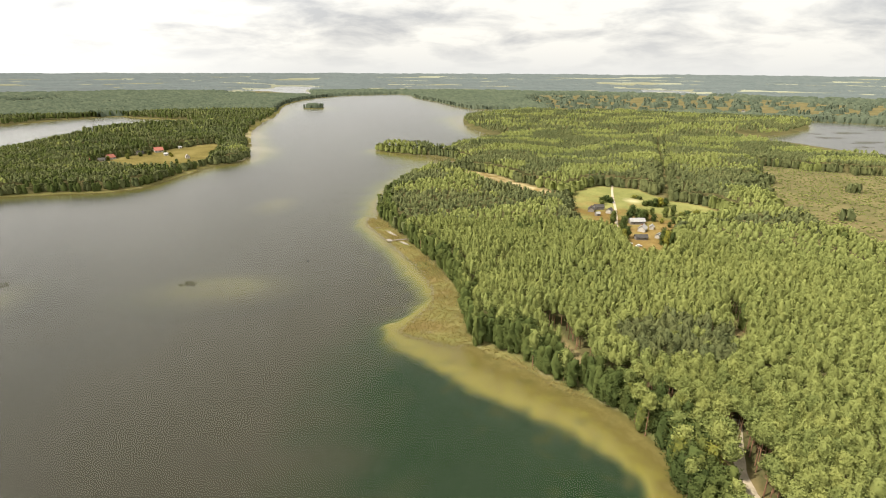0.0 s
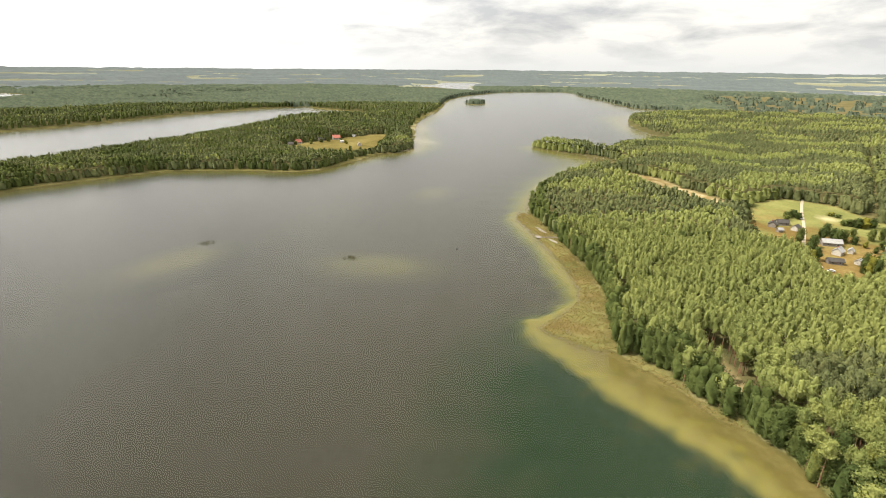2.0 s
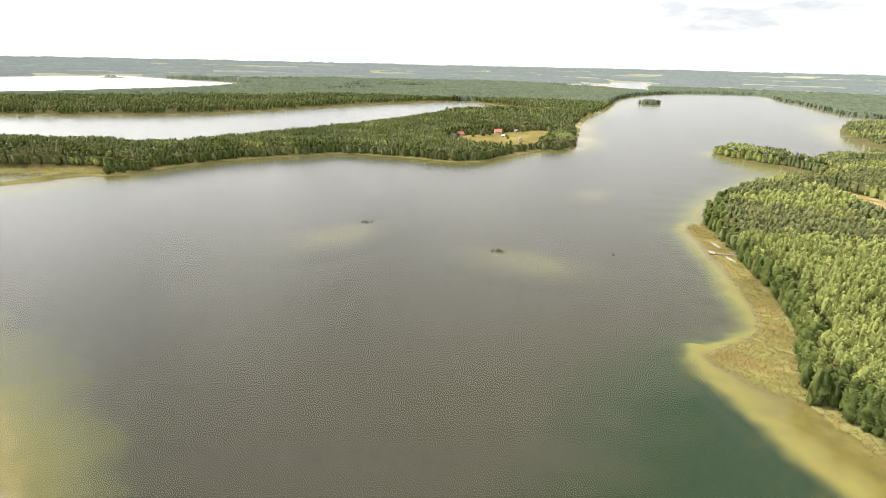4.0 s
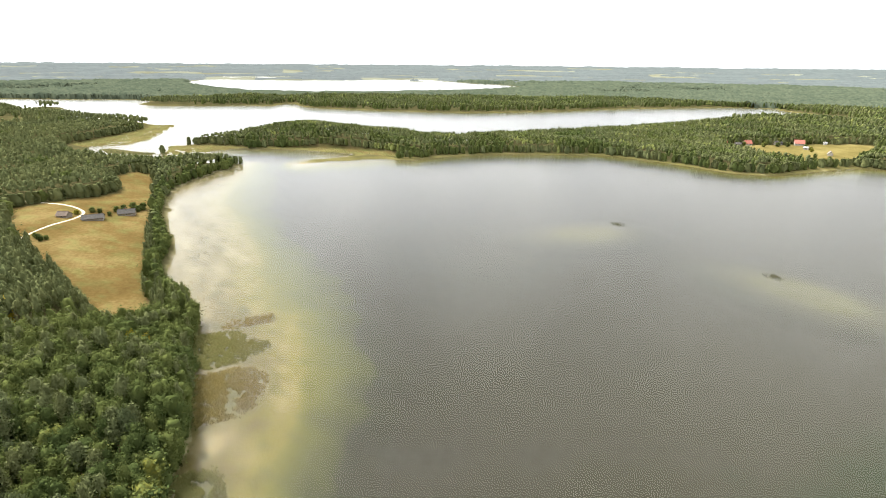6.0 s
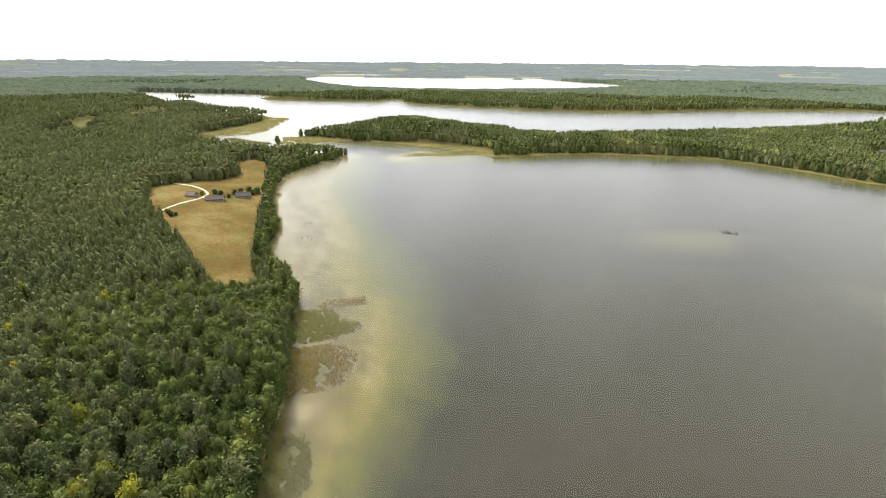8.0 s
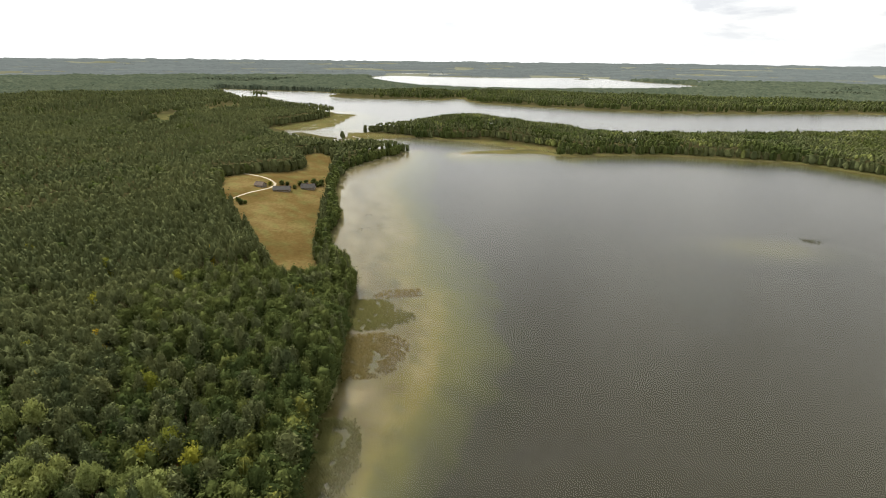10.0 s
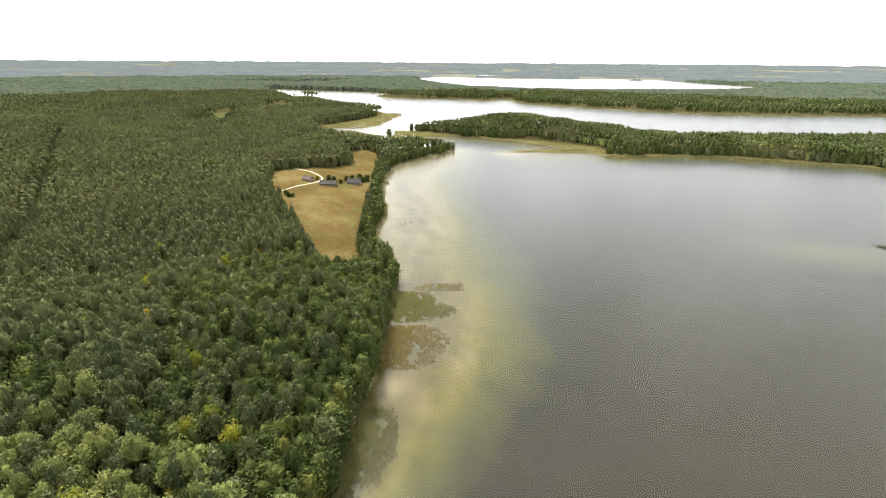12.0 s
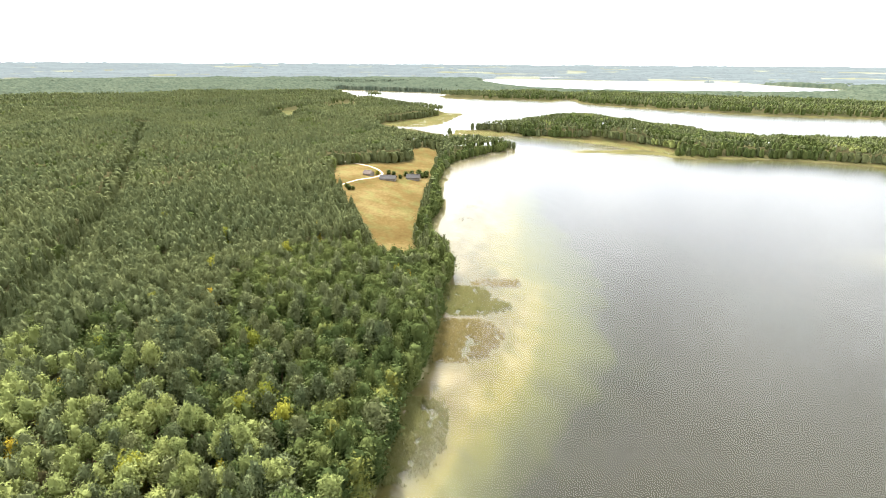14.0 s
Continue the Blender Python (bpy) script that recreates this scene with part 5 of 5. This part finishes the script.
buoy = thing("buoy", -82, 292, 0, "small dark mooring buoy floating on the open lake", "buoy")
buoy.location.z = 0
bm = bmesh.new()
bmesh.ops.create_uvsphere(bm, u_segments=16, v_segments=10, radius=0.75, matrix=Matrix.Diagonal((1, 1, 0.8, 1)))
part("float", bm, DARK_GLASS, buoy)
bm = bmesh.new()
bmesh.ops.create_cone(bm, cap_ends=True, segments=10, radius1=0.16, radius2=0.1, depth=1.0, matrix=Matrix.Translation((0, 0, 0.9)))
part("mast", bm, OLD_WOOD, buoy)


# ------------------------------------------------------------ garden and autumn trees
def lone_trees():
    rs = np.random.default_rng(21)
    kinds = {"green": tree_thing("garden_tree", "round", 500, LEAF_ONE), "gold": tree_thing("autumn_tree", "round", 520, GOLD),
             "lime": tree_thing("young_birch", "leaf", 540, LIME), "bush": tree_thing("bush", "round", 530, LEAF_ONE)}
    tagged(kinds["green"], "single leafy tree standing in open grass", "tree", "garden trees of the hamlet")
    tagged(kinds["gold"], "broadleaf tree turning yellow among green trees", "tree", "yellowing trees")
    tagged(kinds["lime"], "bright yellow-green broadleaf tree among darker pines", "tree", "yellow-green trees of the wood")
    tagged(kinds["bush"], "dense green bush beside farm buildings", "bush", "bushes round the farm")
    used = set()
    def put(kind, x, y, w, h):
        src = kinds[kind]
        m = pose(x, y, float(height_at(x, y)[0]), 0, 0, rs.uniform(0, 360))
        ob = src if kind not in used else copy_thing(src, m)
        used.add(kind)
        ob.matrix_basis = m
        ob.scale = (w, w, h)
    for x, y, w, h in ((134, 424, 1.2, 0.35), (139, 428, 1.3, 0.38), (141, 423, 1.1, 0.35), (132, 417, 1.0, 0.30), (141, 376, 1.2, 0.55), (147, 387, 1.3, 0.60), (149, 381, 1.2, 0.50), (149, 372, 1.4, 0.65),
                       (153, 375, 1.2, 0.60), (163, 389, 0.9, 0.40), (171, 383, 1.1, 0.60), (179, 388, 1.0, 0.60), (182, 379, 1.3, 0.40), (187, 382, 1.3, 0.42), (189, 378, 1.2, 0.35), (195, 383, 1.4, 0.45),
                       (203, 377, 1.0, 0.35), (209, 377, 1.1, 0.55), (158, 372, 1.0, 0.40), (162, 367, 0.7, 0.30), (164, 358, 0.7, 0.30), (171, 367, 1.0, 0.40), (124, 363, 1.0, 0.70), (128, 371, 0.9, 0.60),
                       (127, 349, 1.2, 0.70), (131, 357, 1.1, 0.60), (124, 331, 1.2, 0.60), (119, 324, 1.1, 0.60), (143, 318, 1.3, 0.85), (144, 314, 1.2, 0.80), (146, 311, 1.1, 0.80), (167, 415, 1.2, 0.30),
                       (171, 415, 1.3, 0.35), (174, 412, 1.3, 0.50), (178, 412, 1.4, 0.55), (184, 415, 1.3, 0.50), (167, 439, 1.2, 0.20), (170, 435, 1.0, 0.20), (109, 439, 1.1, 0.50), (110, 435, 1.0, 0.45)):
        put("green", x, y, w, h)
    for x, y, w, h in ((-182, -17, .9, .85), (-180, -12, .9, .8), (-217, -56, .8, .95), (-97, -91, .9, 1.0), (-103, -82, .6, .85), (-101, -88, .6, .8), (-83, -77, .8, .9), (-82, -36, .7, .85), (-150, -70, .7, .9), (-128, -75, .6, .9)):
        put("gold", x, y, w, h)
    for x, y, w, h in ((-97, -101, .9, .98), (-84, -88, .9, .98), (-80, -52, 1.0, .95), (-82, -84, .7, .95), (-160, -122, .8, 1.0), (-172, -80, .9, 1.0), (-205, -90, .8, 1.0), (-142, -84, .8, 1.0), (-117, -83, .7, 1.0),
                       (-100, -40, .9, .92), (-98, -30, .9, .92), (-104, -36, .9, .92), (-126, -48, .8, .95), (-230, -130, .8, 1.0), (-190, -60, .8, 1.0)):
        put("lime", x, y, w, h)
    for x, y, w, h in ((-385, -58, .8, .2), (-388, -50, .9, .25), (-386, -46, .8, .22), (-378, -40, .7, .2), (-388, -37, 1.0, .26), (-391, -33, 1.0, .28), (-397, -28, 1.1, .3), (-388, -25, 1.0, .3),
                       (-392, -22, 1.2, .35), (-331, -68, .7, .2), (-328, -64, .6, .18), (-326, -66, .7, .22), (-335, -70, .6, .2), (-415, 636, 1.2, .4), (-400, 652, 1.3, .45), (-395, 672, 1.4, .4),
                       (-390, 684, 1.3, .4), (-372, 690, 1.1, .35), (-360, 680, 1.0, .3), (-352, 668, .9, .3), (-300, 605, 1.1, .5), (-318, 612, 1.0, .5)):
        put("bush", x, y, w, h)


lone_trees()


# ------------------------------------------------------------ reeds and water plants
def reed_bed(name, polys, density, tall, mat, label, seed):
    rs = np.random.default_rng(seed)
    X, Y = [], []
    for p in polys:
        q = np.array(p, float)
        x0, x1, y0, y1 = q[:, 0].min(), q[:, 0].max(), q[:, 1].min(), q[:, 1].max()
        n = int((x1 - x0) * (y1 - y0) * density)
        x, y = rs.uniform(x0, x1, n), rs.uniform(y0, y1, n)
        k = (signed(x, y, p) + rolling(x, y, 5) * 1.0 > rs.uniform(-2.0, 2.5, n)) & (rolling(x, y, 7) + 0.5 * rolling(x, y, 23) > -0.7)
        X.append(x[k])
        Y.append(y[k])
    x, y = np.concatenate(X), np.concatenate(Y)
    z = np.maximum(height_at(x, y), -0.5)
    shapes = []
    for k in range(5):
        v, f = [], []
        for b in range(4):
            a, o = rs.uniform(0, 6.283), rs.uniform(-0.25, 0.25, 2)
            w, h, le = rs.uniform(0.03, 0.06), rs.uniform(0.7, 1.1), rs.uniform(-0.35, 0.35, 2)
            i = len(v)
            v += [(o[0] - w * math.cos(a), o[1] - w * math.sin(a), 0), (o[0] + w * math.cos(a), o[1] + w * math.sin(a), 0), (o[0] + le[0], o[1] + le[1], h)]
            f.append((i, i + 1, i + 2))
        shapes.append((np.array(v), np.array(f)))
    sp = np.stack([x, y, z, tall * rs.uniform(0.6, 1.2, len(x)), np.ones(len(x)) * 1.6, rs.uniform(0, 1, len(x))], 1)
    tagged(new(name, forest_mesh(name, sp, shapes, mat, rs)), label, "reeds", kind="stuff")


SEDGE = foliage("sedge_blades", [(0.15, (0.15, 0.17, 0.055)), (0.5, (0.20, 0.205, 0.075)), (0.9, (0.27, 0.24, 0.10))], 0.4)
WEED = foliage("water_weed", [(0.15, (0.14, 0.155, 0.055)), (0.5, (0.21, 0.21, 0.085)), (0.9, (0.30, 0.27, 0.12))], 0.5)
reed_bed("reed_bed", [REEDS[0], REEDS[3]], 20.0, 1.0, SEDGE, "dense olive-green sedge in the shallows", 31)
reed_bed("reed_patches", REEDS[1:3], 13.0, 0.9, REED, "green and tan reeds standing in the shallows", 36)
reed_bed("marsh_reeds", MARSH[:3], 2.4, 0.8, REED, "tan dry reeds along the marshy shore", 32)
reed_bed("far_reeds", MARSH[3:] + [ISLANDS[1]], 0.25, 1.6, WEED, "olive reeds on the marshy points", 33)
RUSH = foliage("rush_stems", [(0.15, (0.05, 0.055, 0.022)), (0.9, (0.11, 0.105, 0.045))], 0.3)
CLUMPS = [[(-142, 254), (-137, 252), (-133, 255), (-135, 259), (-140, 260)], [(-242, 250), (-236, 247), (-231, 251), (-235, 256)], [(-463, 28), (-455, 28), (-455, 38), (-461, 36)],
          [(-294, 5), (-284, 4), (-285, 12), (-292, 13)], [(-234, 3), (-228, 3), (-228, 8), (-234, 8)], [(-446, 20), (-440, 22), (-442, 30), (-447, 27)], [(-322, 10), (-312, 8), (-315, 16)]]
reed_bed("rush_clumps", CLUMPS[:2], 3.2, 1.3, RUSH, "dark rushes rising from the open water", 34)
reed_bed("shallow_rushes", CLUMPS[2:], 0.5, 1.0, RUSH, "sparse rushes in the pale shallows", 35)
mat_rs = np.random.default_rng(77)
MATS = []
for k in range(16):
    mx, my, ma, mb = mat_rs.uniform(640, 960), 0.0, mat_rs.uniform(12, 34), mat_rs.uniform(7, 16)
    my = mx + mat_rs.uniform(70, 290)
    MATS.append([(mx + ma * math.cos(q) * mat_rs.uniform(0.7, 1.2), my + mb * math.sin(q) * mat_rs.uniform(0.7, 1.2)) for q in np.arange(0, 6.2, 0.7)])
reed_bed("floating_mats", MATS, 0.9, 1.2, RUSH, "dark mats of water plants on the bog lake", 37)
